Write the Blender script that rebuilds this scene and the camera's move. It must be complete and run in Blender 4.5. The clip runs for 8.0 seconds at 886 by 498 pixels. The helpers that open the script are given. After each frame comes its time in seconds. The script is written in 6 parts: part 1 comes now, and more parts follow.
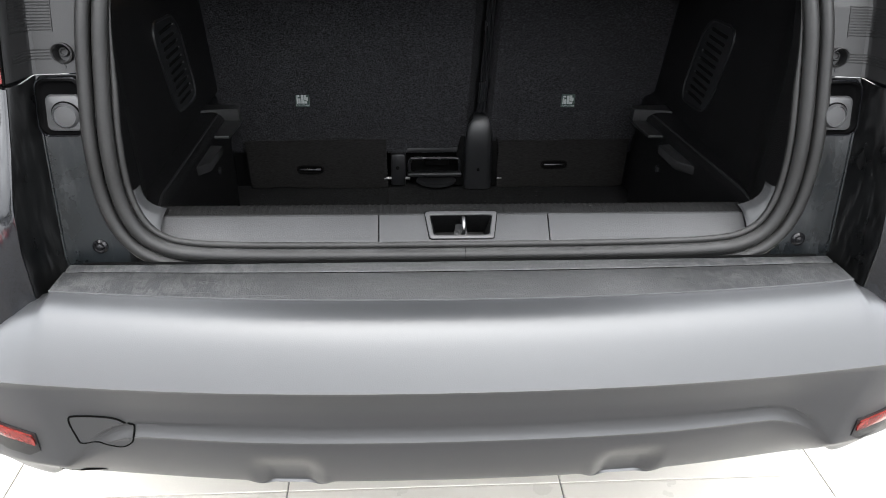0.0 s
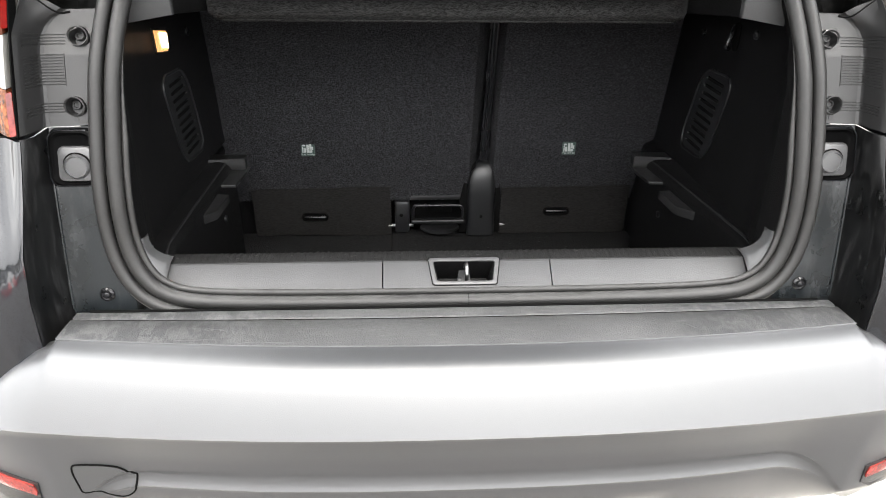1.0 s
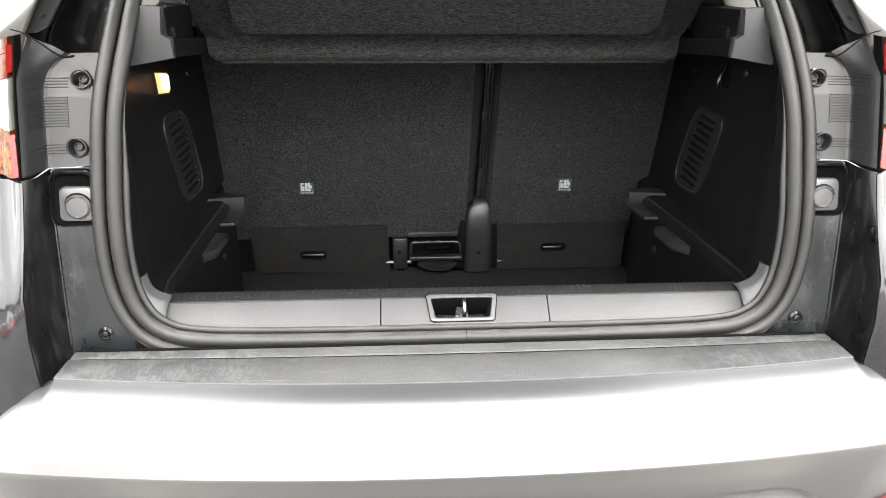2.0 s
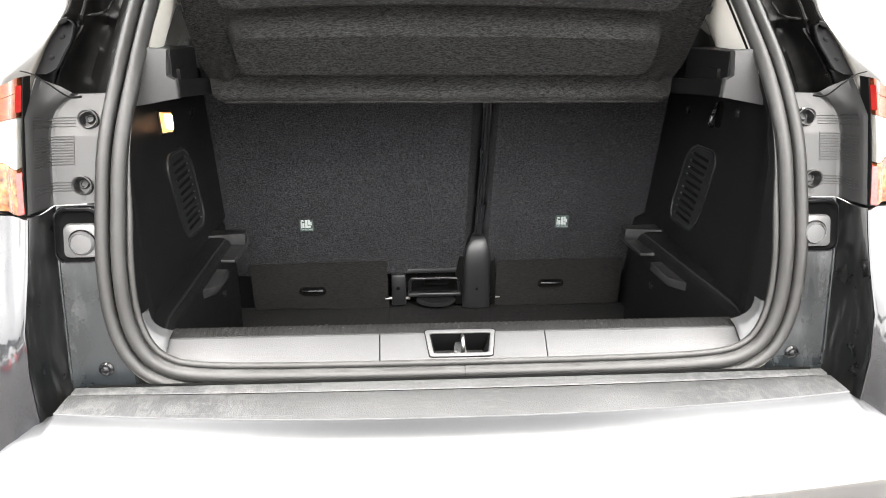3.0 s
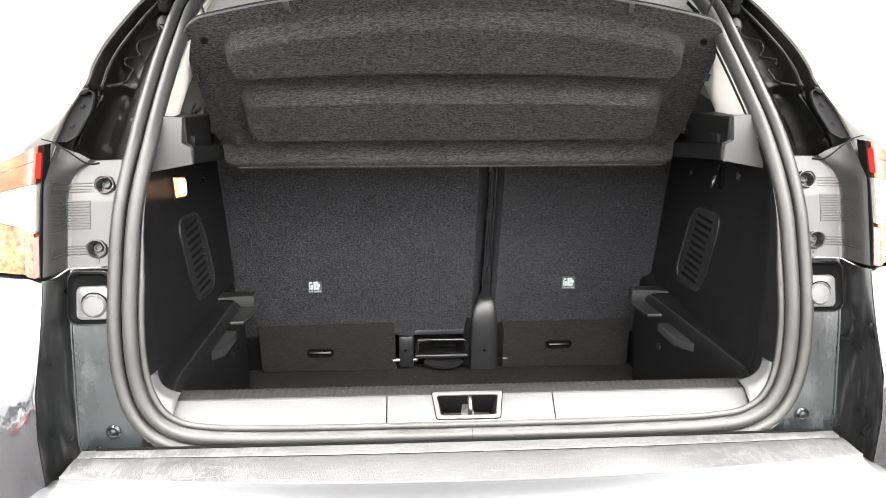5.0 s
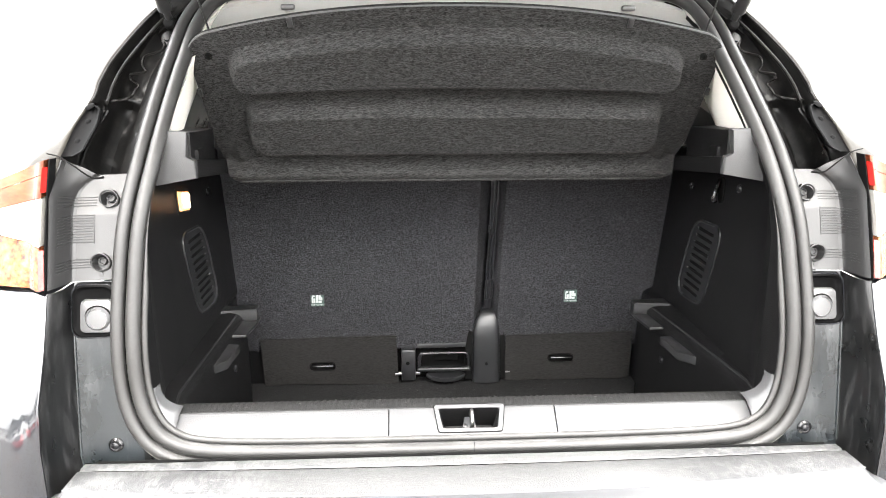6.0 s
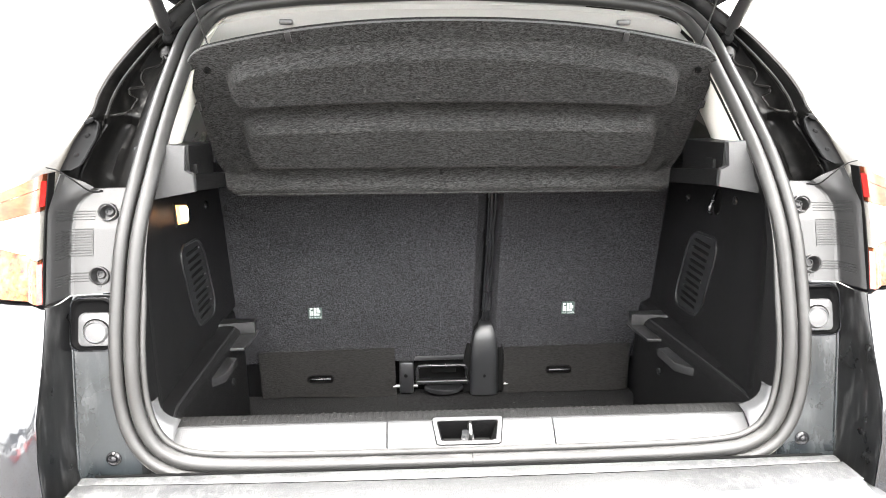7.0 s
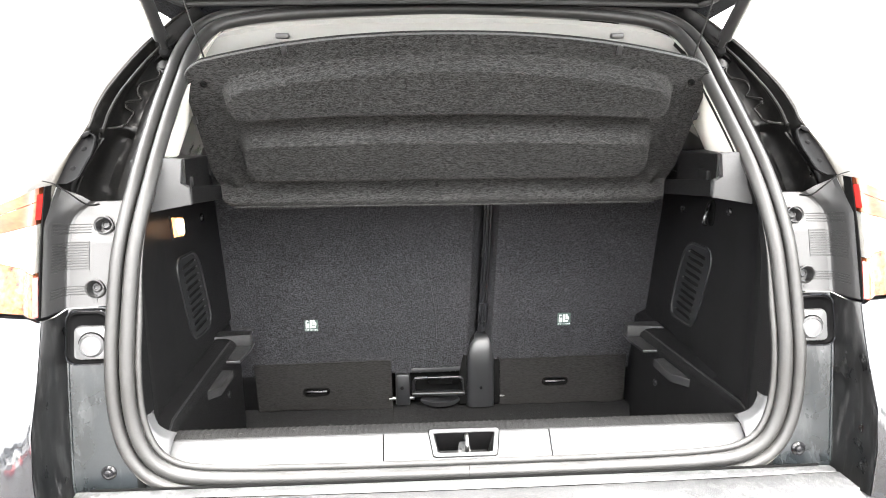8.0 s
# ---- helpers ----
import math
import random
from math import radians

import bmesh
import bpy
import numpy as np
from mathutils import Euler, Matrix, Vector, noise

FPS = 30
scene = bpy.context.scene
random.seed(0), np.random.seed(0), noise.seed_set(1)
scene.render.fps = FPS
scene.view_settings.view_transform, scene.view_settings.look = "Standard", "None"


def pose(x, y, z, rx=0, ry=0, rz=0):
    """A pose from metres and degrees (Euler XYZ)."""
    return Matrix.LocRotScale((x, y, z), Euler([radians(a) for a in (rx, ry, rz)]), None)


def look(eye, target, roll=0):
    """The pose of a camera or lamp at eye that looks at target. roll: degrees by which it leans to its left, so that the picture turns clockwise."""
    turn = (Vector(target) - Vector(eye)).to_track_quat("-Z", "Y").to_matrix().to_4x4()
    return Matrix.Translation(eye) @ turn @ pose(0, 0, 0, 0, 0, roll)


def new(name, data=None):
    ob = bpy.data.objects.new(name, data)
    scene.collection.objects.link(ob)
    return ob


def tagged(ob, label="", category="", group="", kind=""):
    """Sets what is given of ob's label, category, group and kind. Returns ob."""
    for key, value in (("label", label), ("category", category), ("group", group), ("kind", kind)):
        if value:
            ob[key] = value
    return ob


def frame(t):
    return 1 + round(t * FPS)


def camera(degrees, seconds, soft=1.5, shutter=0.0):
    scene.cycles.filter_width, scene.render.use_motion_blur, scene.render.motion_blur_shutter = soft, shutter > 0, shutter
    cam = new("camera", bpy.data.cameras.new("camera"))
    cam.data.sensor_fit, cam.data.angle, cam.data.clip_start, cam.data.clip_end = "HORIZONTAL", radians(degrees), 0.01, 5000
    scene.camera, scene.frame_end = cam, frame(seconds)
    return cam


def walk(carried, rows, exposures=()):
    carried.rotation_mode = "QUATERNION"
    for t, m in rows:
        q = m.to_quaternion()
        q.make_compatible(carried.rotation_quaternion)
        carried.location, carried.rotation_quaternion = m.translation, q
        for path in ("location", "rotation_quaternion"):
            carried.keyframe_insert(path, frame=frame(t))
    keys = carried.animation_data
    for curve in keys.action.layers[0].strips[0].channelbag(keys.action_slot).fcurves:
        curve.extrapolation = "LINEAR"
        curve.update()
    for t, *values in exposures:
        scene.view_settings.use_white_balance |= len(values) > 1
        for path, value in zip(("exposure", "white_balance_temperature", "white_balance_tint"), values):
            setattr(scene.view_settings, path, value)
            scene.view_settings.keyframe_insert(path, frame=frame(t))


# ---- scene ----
cam = camera(62.83, 8.0, soft=1.0)
ROWS = [
    (0.0, -0.0926, -0.9816, 1.2312, -4.110, -28.936, -1.345),
    (0.5, -0.0929, -0.9871, 1.2334, -3.820, -27.140, -1.127),
    (1.0, -0.0917, -0.9917, 1.2360, -3.656, -25.276, -0.818),
    (1.5, -0.0912, -0.9939, 1.2382, -3.694, -23.799, -0.568),
    (3.0, -0.0921, -1.0123, 1.2436, -3.879, -19.501, -0.430),
    (3.5, -0.0928, -1.0172, 1.2448, -3.791, -17.938, -0.450),
    (4.0, -0.0930, -1.0205, 1.2460, -3.587, -16.544, -0.424),
    (4.5, -0.0919, -1.0225, 1.2480, -3.366, -15.461, -0.203),
    (6.0, -0.0898, -1.0306, 1.2485, -2.972, -13.579, 0.052),
    (6.5, -0.0898, -1.0330, 1.2494, -3.042, -13.088, 0.193),
    (7.0, -0.0903, -1.0344, 1.2499, -3.172, -12.621, 0.176),
    (7.5, -0.0905, -1.0370, 1.2494, -3.333, -12.109, 0.184),
    (8.0, -0.0905, -1.0377, 1.2503, -3.510, -11.675, 0.315),
]


def carried_pose(x, y, z, yaw, pitch, roll):
    # yaw to the left, pitch up, then a lean to the right about the line of sight
    return pose(x, y, z) @ pose(0, 0, 0, 0, 0, yaw) @ pose(0, 0, 0, 90 + pitch) @ pose(0, 0, 0, 0, 0, -roll)


EXPOSURES = [(0.0, 1.82, 6250, 10), (0.5, 2.25, 6420, 10), (1.0, 2.56, 6550, 10), (1.5, 2.80, 6650, 10), (3.0, 3.50, 6700, 10), (3.5, 3.62, 6700, 10), (4.0, 3.74, 6700, 10), (4.5, 3.86, 6700, 10),
             (6.0, 4.10, 6650, 10), (8.0, 4.34, 6620, 10)]
walk(cam, [(t, carried_pose(*r)) for t, *r in ROWS], EXPOSURES)

# ---------------------------------------------------------------- light: bright overcast day
world = bpy.data.worlds.new("overcast_sky")
scene.world = world
world.use_nodes = True
wn, wl = world.node_tree.nodes, world.node_tree.links
background = wn["Background"]
sky = wn.new("ShaderNodeTexSky")
sky.sky_type = "NISHITA"
sky.sun_disc = False
sky.sun_elevation, sky.sun_rotation = radians(58), radians(200)
sky.dust_density, sky.air_density = 4.0, 1.2
cloud = wn.new("ShaderNodeTexNoise")
cloud.inputs["Scale"].default_value, cloud.inputs["Detail"].default_value = 2.2, 7
cloud.inputs["Roughness"].default_value = 0.6
ramp = wn.new("ShaderNodeValToRGB")
ramp.color_ramp.elements[0].position, ramp.color_ramp.elements[0].color = 0.36, (5.6, 5.7, 5.9, 1)
ramp.color_ramp.elements[1].position, ramp.color_ramp.elements[1].color = 0.62, (12, 12, 12, 1)
mixer = wn.new("ShaderNodeMix")
mixer.data_type = "RGBA"
mixer.inputs[0].default_value = 0.92
wl.new(wn.new("ShaderNodeTexCoord").outputs["Generated"], cloud.inputs["Vector"])
wl.new(cloud.outputs["Fac"], ramp.inputs["Fac"])
wl.new(sky.outputs["Color"], mixer.inputs[6])
wl.new(ramp.outputs["Color"], mixer.inputs[7])
# an overcast sky is about three times as bright overhead as at the horizon
parts = wn.new("ShaderNodeSeparateXYZ")
lift = wn.new("ShaderNodeMapRange")
lift.inputs["From Min"].default_value, lift.inputs["From Max"].default_value = 0.0, 0.9
lift.inputs["To Min"].default_value, lift.inputs["To Max"].default_value = 0.82, 1.62
scaled = wn.new("ShaderNodeVectorMath")
scaled.operation = "SCALE"
wl.new(wn["Texture Coordinate"].outputs["Generated"], parts.inputs["Vector"])
wl.new(parts.outputs["Z"], lift.inputs["Value"])
wl.new(mixer.outputs[2], scaled.inputs[0])
wl.new(lift.outputs["Result"], scaled.inputs["Scale"])
wl.new(scaled.outputs["Vector"], background.inputs["Color"])
background.inputs["Strength"].default_value = 0.12
sun_data = bpy.data.lights.new("sun", "SUN")
sun_data.energy, sun_data.angle, sun_data.color = 1.2, radians(60), (1.0, 0.96, 0.9)
new("sun", sun_data).matrix_world = look((1.0, -4.6, 8.0), (0, 0, 0.5))


# ---------------------------------------------------------------- materials
def material(name, base, rough=0.5, metal=0.0, grain=400.0, grain_amount=0.15, stain=6.0, stain_amount=0.12,
             bump=0.15, bump_scale=None, stretch=(1, 1, 1), spec=0.5, coat=0.0, dust_or_light=None, rough_var=0.1, coat_ior=1.5, ior=1.5):
    """A painted, moulded or woven surface: base colour varied at two scales, fine relief, optional dust patches."""
    m = bpy.data.materials.new(name)
    m.use_nodes = True
    n, l = m.node_tree.nodes, m.node_tree.links
    b = n["Principled BSDF"]
    b.inputs["Metallic"].default_value = metal
    b.inputs["Specular IOR Level"].default_value = spec
    b.inputs["Coat Weight"].default_value = coat
    b.inputs["Coat Roughness"].default_value = 0.008
    b.inputs["Coat IOR"].default_value = coat_ior
    b.inputs["IOR"].default_value = ior
    coord, mapping = n.new("ShaderNodeTexCoord"), n.new("ShaderNodeMapping")
    mapping.inputs["Scale"].default_value = stretch
    l.new(coord.outputs["Object"], mapping.inputs["Vector"])

    def noise_node(scale, detail):
        t = n.new("ShaderNodeTexNoise")
        t.inputs["Scale"].default_value, t.inputs["Detail"].default_value = scale, detail
        l.new(mapping.outputs["Vector"], t.inputs["Vector"])
        return t

    fine, broad = noise_node(grain, 3), noise_node(stain, 5)

    def swing(source, amount):
        r = n.new("ShaderNodeMapRange")
        r.inputs["From Min"].default_value, r.inputs["From Max"].default_value = 0.3, 0.7
        r.inputs["To Min"].default_value, r.inputs["To Max"].default_value = 1 - amount, 1 + amount
        l.new(source.outputs["Fac"], r.inputs["Value"])
        return r.outputs["Result"]

    product = n.new("ShaderNodeMath")
    product.operation = "MULTIPLY"
    l.new(swing(fine, grain_amount), product.inputs[0])
    l.new(swing(broad, stain_amount), product.inputs[1])
    tint = n.new("ShaderNodeVectorMath")
    tint.operation = "SCALE"
    tint.inputs[0].default_value = base
    l.new(product.outputs[0], tint.inputs["Scale"])
    colour = tint.outputs["Vector"]
    if dust_or_light:
        dust_colour, lo, hi, scale, dust_stretch = dust_or_light
        dm = n.new("ShaderNodeMapping")
        dm.inputs["Scale"].default_value = dust_stretch
        l.new(coord.outputs["Object"], dm.inputs["Vector"])
        dn = n.new("ShaderNodeTexNoise")
        dn.inputs["Scale"].default_value, dn.inputs["Detail"].default_value, dn.inputs["Roughness"].default_value = scale, 8, 0.68
        l.new(dm.outputs["Vector"], dn.inputs["Vector"])
        dr = n.new("ShaderNodeMapRange")
        dr.inputs["From Min"].default_value, dr.inputs["From Max"].default_value = lo, hi
        l.new(dn.outputs["Fac"], dr.inputs["Value"])
        dmix = n.new("ShaderNodeMix")
        dmix.data_type = "RGBA"
        dmix.inputs[7].default_value = (*dust_colour, 1)
        l.new(dr.outputs["Result"], dmix.inputs[0])
        l.new(colour, dmix.inputs[6])
        colour = dmix.outputs[2]
    l.new(colour, b.inputs["Base Color"])
    rr = n.new("ShaderNodeMapRange")
    rr.inputs["To Min"].default_value, rr.inputs["To Max"].default_value = max(0.02, rough - rough_var), min(1, rough + rough_var)
    l.new(broad.outputs["Fac"], rr.inputs["Value"])
    l.new(rr.outputs["Result"], b.inputs["Roughness"])
    if bump:
        relief = noise_node(bump_scale or grain, 2)
        bn = n.new("ShaderNodeBump")
        bn.inputs["Strength"].default_value, bn.inputs["Distance"].default_value = bump, 0.002
        l.new(relief.outputs["Fac"], bn.inputs["Height"])
        l.new(bn.outputs["Normal"], b.inputs["Normal"])
    return m


def glowing(name, colour, strength):
    m = bpy.data.materials.new(name)
    m.use_nodes = True
    b = m.node_tree.nodes["Principled BSDF"]
    b.inputs["Base Color"].default_value = (*colour, 1)
    b.inputs["Emission Color"].default_value = (*colour, 1)
    b.inputs["Emission Strength"].default_value = strength
    return m


def fibrous(name, base, light, layers, bump):
    """Carpet or felt: dark ground with paler fibres, each layer (turn in degrees, across, up, from, to)."""
    m = bpy.data.materials.new(name)
    m.use_nodes = True
    n, l = m.node_tree.nodes, m.node_tree.links
    b = n["Principled BSDF"]
    b.inputs["Roughness"].default_value, b.inputs["Specular IOR Level"].default_value = 0.95, 0.1
    coord = n.new("ShaderNodeTexCoord")
    height = None
    for turn, across, up, lo, hi in layers:
        spin, mp = n.new("ShaderNodeMapping"), n.new("ShaderNodeMapping")
        spin.inputs["Rotation"].default_value = (0, radians(turn), 0)
        mp.inputs["Scale"].default_value = (across, up * 0.6, up)
        t, r = n.new("ShaderNodeTexNoise"), n.new("ShaderNodeMapRange")
        t.inputs["Scale"].default_value, t.inputs["Detail"].default_value, t.inputs["Distortion"].default_value = 1.0, 3, 0.35
        r.inputs["From Min"].default_value, r.inputs["From Max"].default_value = lo, hi
        l.new(coord.outputs["Object"], spin.inputs["Vector"])
        l.new(spin.outputs["Vector"], mp.inputs["Vector"])
        l.new(mp.outputs["Vector"], t.inputs["Vector"])
        l.new(t.outputs["Fac"], r.inputs["Value"])
        if height is None:
            height = r.outputs["Result"]
        else:
            top = n.new("ShaderNodeMath")
            top.operation = "MAXIMUM"
            l.new(height, top.inputs[0])
            l.new(r.outputs["Result"], top.inputs[1])
            height = top.outputs[0]
    broad, wear, fade = n.new("ShaderNodeTexNoise"), n.new("ShaderNodeMapRange"), n.new("ShaderNodeMath")
    broad.inputs["Scale"].default_value, broad.inputs["Detail"].default_value = 9, 5
    wear.inputs["To Min"].default_value, wear.inputs["To Max"].default_value = 0.7, 1.3
    fade.operation = "MULTIPLY"
    l.new(coord.outputs["Object"], broad.inputs["Vector"])
    l.new(broad.outputs["Fac"], wear.inputs["Value"])
    l.new(height, fade.inputs[0])
    l.new(wear.outputs["Result"], fade.inputs[1])
    mix = n.new("ShaderNodeMix")
    mix.data_type = "RGBA"
    mix.inputs[6].default_value, mix.inputs[7].default_value = (*base, 1), (*light, 1)
    l.new(fade.outputs[0], mix.inputs[0])
    l.new(mix.outputs[2], b.inputs["Base Color"])
    bn = n.new("ShaderNodeBump")
    bn.inputs["Strength"].default_value, bn.inputs["Distance"].default_value = bump, 0.0015
    l.new(height, bn.inputs["Height"])
    l.new(bn.outputs["Normal"], b.inputs["Normal"])
    return m


M_PAINT = material("black_metallic_paint", (0.006, 0.0065, 0.008), 0.3, 0.0, 900, 0.3, 9, 0.2, 0.0, coat=1.0, rough_var=0.05, spec=0.1, coat_ior=1.52)
M_JAMB = material("dusty_black_paint", (0.0075, 0.0092, 0.0104), 0.28, 0.0, 600, 0.2, 14, 0.3, 0.02, spec=0.35, coat=0.18, rough_var=0.12,
                  dust_or_light=((0.050, 0.053, 0.055), 0.52, 0.82, 9, (3, 3, 0.8)))
M_GUTTER = material("dull_black_gutter_paint", (0.0022, 0.00215, 0.0021), 0.34, 0.0, 300, 0.4, 18, 0.5, 0.25, bump_scale=70, spec=0.16, rough_var=0.15,
                    dust_or_light=((0.018, 0.017, 0.0156), 0.54, 0.80, 45, (1, 1, 1)))
M_CAP = material("black_gutter_moulding", (0.0020, 0.0020, 0.0021), 0.42, 0, 500, 0.2, 14, 0.3, 0.1, spec=0.02, rough_var=0.1)
M_ROOF = material("dusty_black_roof_paint", (0.016, 0.0148, 0.0125), 0.4, 0.0, 600, 0.2, 9, 0.25, 0.0, coat=0.06, rough_var=0.05, spec=0.1)
M_RAIL = material("dusty_gutter_rail_paint", (0.0032, 0.0031, 0.003), 0.45, 0.0, 300, 0.3, 30, 0.4, 0.1, spec=0.1,
                  dust_or_light=((0.011, 0.0103, 0.0094), 0.45, 0.75, 60, (1, 1, 1)))
M_WALL = material("scuffed_black_recess_paint", (0.0030, 0.0031, 0.0033), 0.33, 0.0, 600, 0.3, 25, 0.5, 0.05, spec=0.3, rough_var=0.2, coat=0.2,
                  dust_or_light=((0.030, 0.0303, 0.0306), 0.52, 0.78, 45, (2, 2, 0.35)))
M_BUMPER = material("grained_grey_bumper_plastic", (0.031, 0.0318, 0.0338), 0.40, 0, 900, 0.12, 5, 0.06, 0.08, spec=0.92, rough_var=0.04, ior=1.54)
M_LEDGE = material("scuffed_bumper_ledge_plastic", (0.062, 0.0625, 0.063), 0.50, 0, 420, 0.30, 9, 0.15, 0.5,
                   dust_or_light=((0.098, 0.0975, 0.096), 0.54, 0.74, 110, (0.45, 1.6, 1)), rough_var=0.15)
def wipe_ends(m):
    """Dark wiped patches towards the two ends of the ledge, with streaks across them."""
    n, l = m.node_tree.nodes, m.node_tree.links
    b = n["Principled BSDF"]
    old = b.inputs["Base Color"].links[0].from_socket
    coord, apart, size = n.new("ShaderNodeTexCoord"), n.new("ShaderNodeSeparateXYZ"), n.new("ShaderNodeMath")
    size.operation = "ABSOLUTE"
    l.new(coord.outputs["Object"], apart.inputs["Vector"])
    l.new(apart.outputs["X"], size.inputs[0])
    ends, patch, fac = n.new("ShaderNodeMapRange"), n.new("ShaderNodeMapRange"), n.new("ShaderNodeMath")
    ends.inputs["From Min"].default_value, ends.inputs["From Max"].default_value = 0.22, 0.36
    ends.inputs["To Max"].default_value = 0.75
    cells, mp = n.new("ShaderNodeTexNoise"), n.new("ShaderNodeMapping")
    mp.inputs["Scale"].default_value = (85, 34, 1)
    mp.inputs["Rotation"].default_value = (0, 0, radians(35))
    cells.inputs["Scale"].default_value, cells.inputs["Detail"].default_value, cells.inputs["Distortion"].default_value = 1.0, 7, 1.2
    patch.inputs["From Min"].default_value, patch.inputs["From Max"].default_value = 0.44, 0.54
    fac.operation = "MULTIPLY"
    l.new(size.outputs[0], ends.inputs["Value"])
    l.new(coord.outputs["Object"], mp.inputs["Vector"])
    l.new(mp.outputs["Vector"], cells.inputs["Vector"])
    l.new(cells.outputs["Fac"], patch.inputs["Value"])
    l.new(ends.outputs["Result"], fac.inputs[0])
    l.new(patch.outputs["Result"], fac.inputs[1])
    mix = n.new("ShaderNodeMix")
    mix.data_type = "RGBA"
    mix.inputs[7].default_value = (0.028, 0.0285, 0.030, 1)
    l.new(fac.outputs[0], mix.inputs[0])
    l.new(old, mix.inputs[6])
    l.new(mix.outputs[2], b.inputs["Base Color"])


wipe_ends(M_LEDGE)


def lighten_upward(m, dust_or_light, low, high):
    """Paints light into the base colour where the surface faces straight up, in uneven patches."""
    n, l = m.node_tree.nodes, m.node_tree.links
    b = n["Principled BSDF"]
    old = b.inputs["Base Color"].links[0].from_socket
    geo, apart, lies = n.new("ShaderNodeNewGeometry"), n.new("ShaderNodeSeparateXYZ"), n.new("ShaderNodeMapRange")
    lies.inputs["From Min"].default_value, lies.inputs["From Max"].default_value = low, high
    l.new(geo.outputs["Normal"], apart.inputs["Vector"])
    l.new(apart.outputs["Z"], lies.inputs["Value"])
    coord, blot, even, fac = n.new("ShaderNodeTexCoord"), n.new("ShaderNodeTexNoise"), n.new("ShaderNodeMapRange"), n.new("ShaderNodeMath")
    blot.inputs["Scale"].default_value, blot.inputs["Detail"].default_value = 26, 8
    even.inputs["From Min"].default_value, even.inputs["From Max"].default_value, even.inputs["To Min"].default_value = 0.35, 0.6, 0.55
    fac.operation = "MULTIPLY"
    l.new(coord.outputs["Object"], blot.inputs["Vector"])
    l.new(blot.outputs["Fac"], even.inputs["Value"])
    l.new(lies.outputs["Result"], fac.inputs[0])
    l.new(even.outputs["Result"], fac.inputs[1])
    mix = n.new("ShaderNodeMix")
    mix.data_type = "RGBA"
    mix.inputs[7].default_value = (*dust_or_light, 1)
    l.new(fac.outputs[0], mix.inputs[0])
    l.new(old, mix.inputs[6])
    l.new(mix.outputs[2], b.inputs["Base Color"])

M_RUBBER = material("seal_rubber", (0.0150, 0.0148, 0.0145), 0.46, 0, 500, 0.15, 12, 0.1, 0.05, rough_var=0.08, spec=0.32,
                    dust_or_light=((0.030, 0.0298, 0.0293), 0.52, 0.95, 60, (1, 1, 0.5)))
# sky light on the up-facing rubber, put into its colour
lighten_upward(M_RUBBER, (0.062, 0.0617, 0.061), 0.62, 0.98)
M_SILL = material("grained_sill_plastic", (0.056, 0.0567, 0.058), 0.42, 0, 700, 0.12, 8, 0.08, 0.2, rough_var=0.05, spec=0.36)
M_COVER = material("grained_pillar_plastic", (0.0085, 0.0085, 0.0088), 0.48, 0, 600, 0.12, 8, 0.08, 0.12, spec=0.44, rough_var=0.05)
M_TRIM = material("black_moulded_trim", (0.0036, 0.0036, 0.0038), 0.44, 0, 700, 0.2, 6, 0.1, 0.3, spec=0.2)
M_GREYTRIM = material("dark_grey_moulded_trim", (0.0115, 0.0116, 0.0120), 0.4, 0, 600, 0.12, 6, 0.08, 0.2, spec=0.45)
M_SATIN = material("satin_black_moulding", (0.0075, 0.0078, 0.0086), 0.40, 0, 700, 0.12, 6, 0.08, 0.1, spec=0.42)
M_FOOT = material("grey_grained_pillar_foot", (0.029, 0.0293, 0.030), 0.55, 0, 700, 0.2, 6, 0.08, 0.2, spec=0.3)
M_FRAME = material("smooth_grey_plastic", (0.050, 0.0505, 0.052), 0.38, 0, 900, 0.1, 9, 0.06, 0.03)
M_EDGE = material("dusty_carpet_edging", (0.0052, 0.0052, 0.0052), 0.75, 0, 420, 0.5, 8, 0.2, 0.6, spec=0.3)
M_GLOSS = material("satin_black_plastic", (0.008, 0.008, 0.009), 0.27, 0, 900, 0.1, 9, 0.1, 0.03)
M_CARPET = material("black_needle_felt_carpet", (0.0095, 0.0094, 0.0096), 0.95, 0, 260, 0.8, 5, 0.2, 0.8, spec=0.1)
M_SEAT = fibrous("charcoal_seatback_carpet", (0.0084, 0.0084, 0.0091), (0.046, 0.046, 0.0505), ((4, 210, 480, 0.46, 0.74), (-3, 420, 950, 0.48, 0.76)), 0.8)
M_FLAP = material("brown_black_woven_flap", (0.0092, 0.0088, 0.0085), 0.9, 0, 300, 0.5, 5, 0.12, 0.7, spec=0.12, stretch=(0.4, 1, 1.8))
M_FELT = fibrous("charcoal_fibre_felt", (0.0036, 0.0035, 0.0035), (0.0425, 0.0420, 0.0415), ((20, 62, 950, 0.51, 0.73), (-23, 62, 950, 0.51, 0.73), (3, 90, 1000, 0.52, 0.74), (48, 80, 900, 0.54, 0.74)), 0.6)
M_CREAM = material("grey_headliner_fabric", (0.25, 0.246, 0.236), 0.85, 0, 600, 0.05, 4, 0.06, 0.1, spec=0.2)
M_PILLAR = material("cream_pillar_fabric", (0.60, 0.585, 0.54), 0.85, 0, 600, 0.05, 4, 0.05, 0.1, spec=0.2)
M_METAL = material("zinc_plated_steel", (0.22, 0.22, 0.215), 0.35, 1.0, 500, 0.1, 20, 0.1, 0.03)
# near black for dark parts, and for shade painted into gaps and recesses
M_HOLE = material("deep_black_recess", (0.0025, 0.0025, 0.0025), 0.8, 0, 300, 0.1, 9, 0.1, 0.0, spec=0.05)
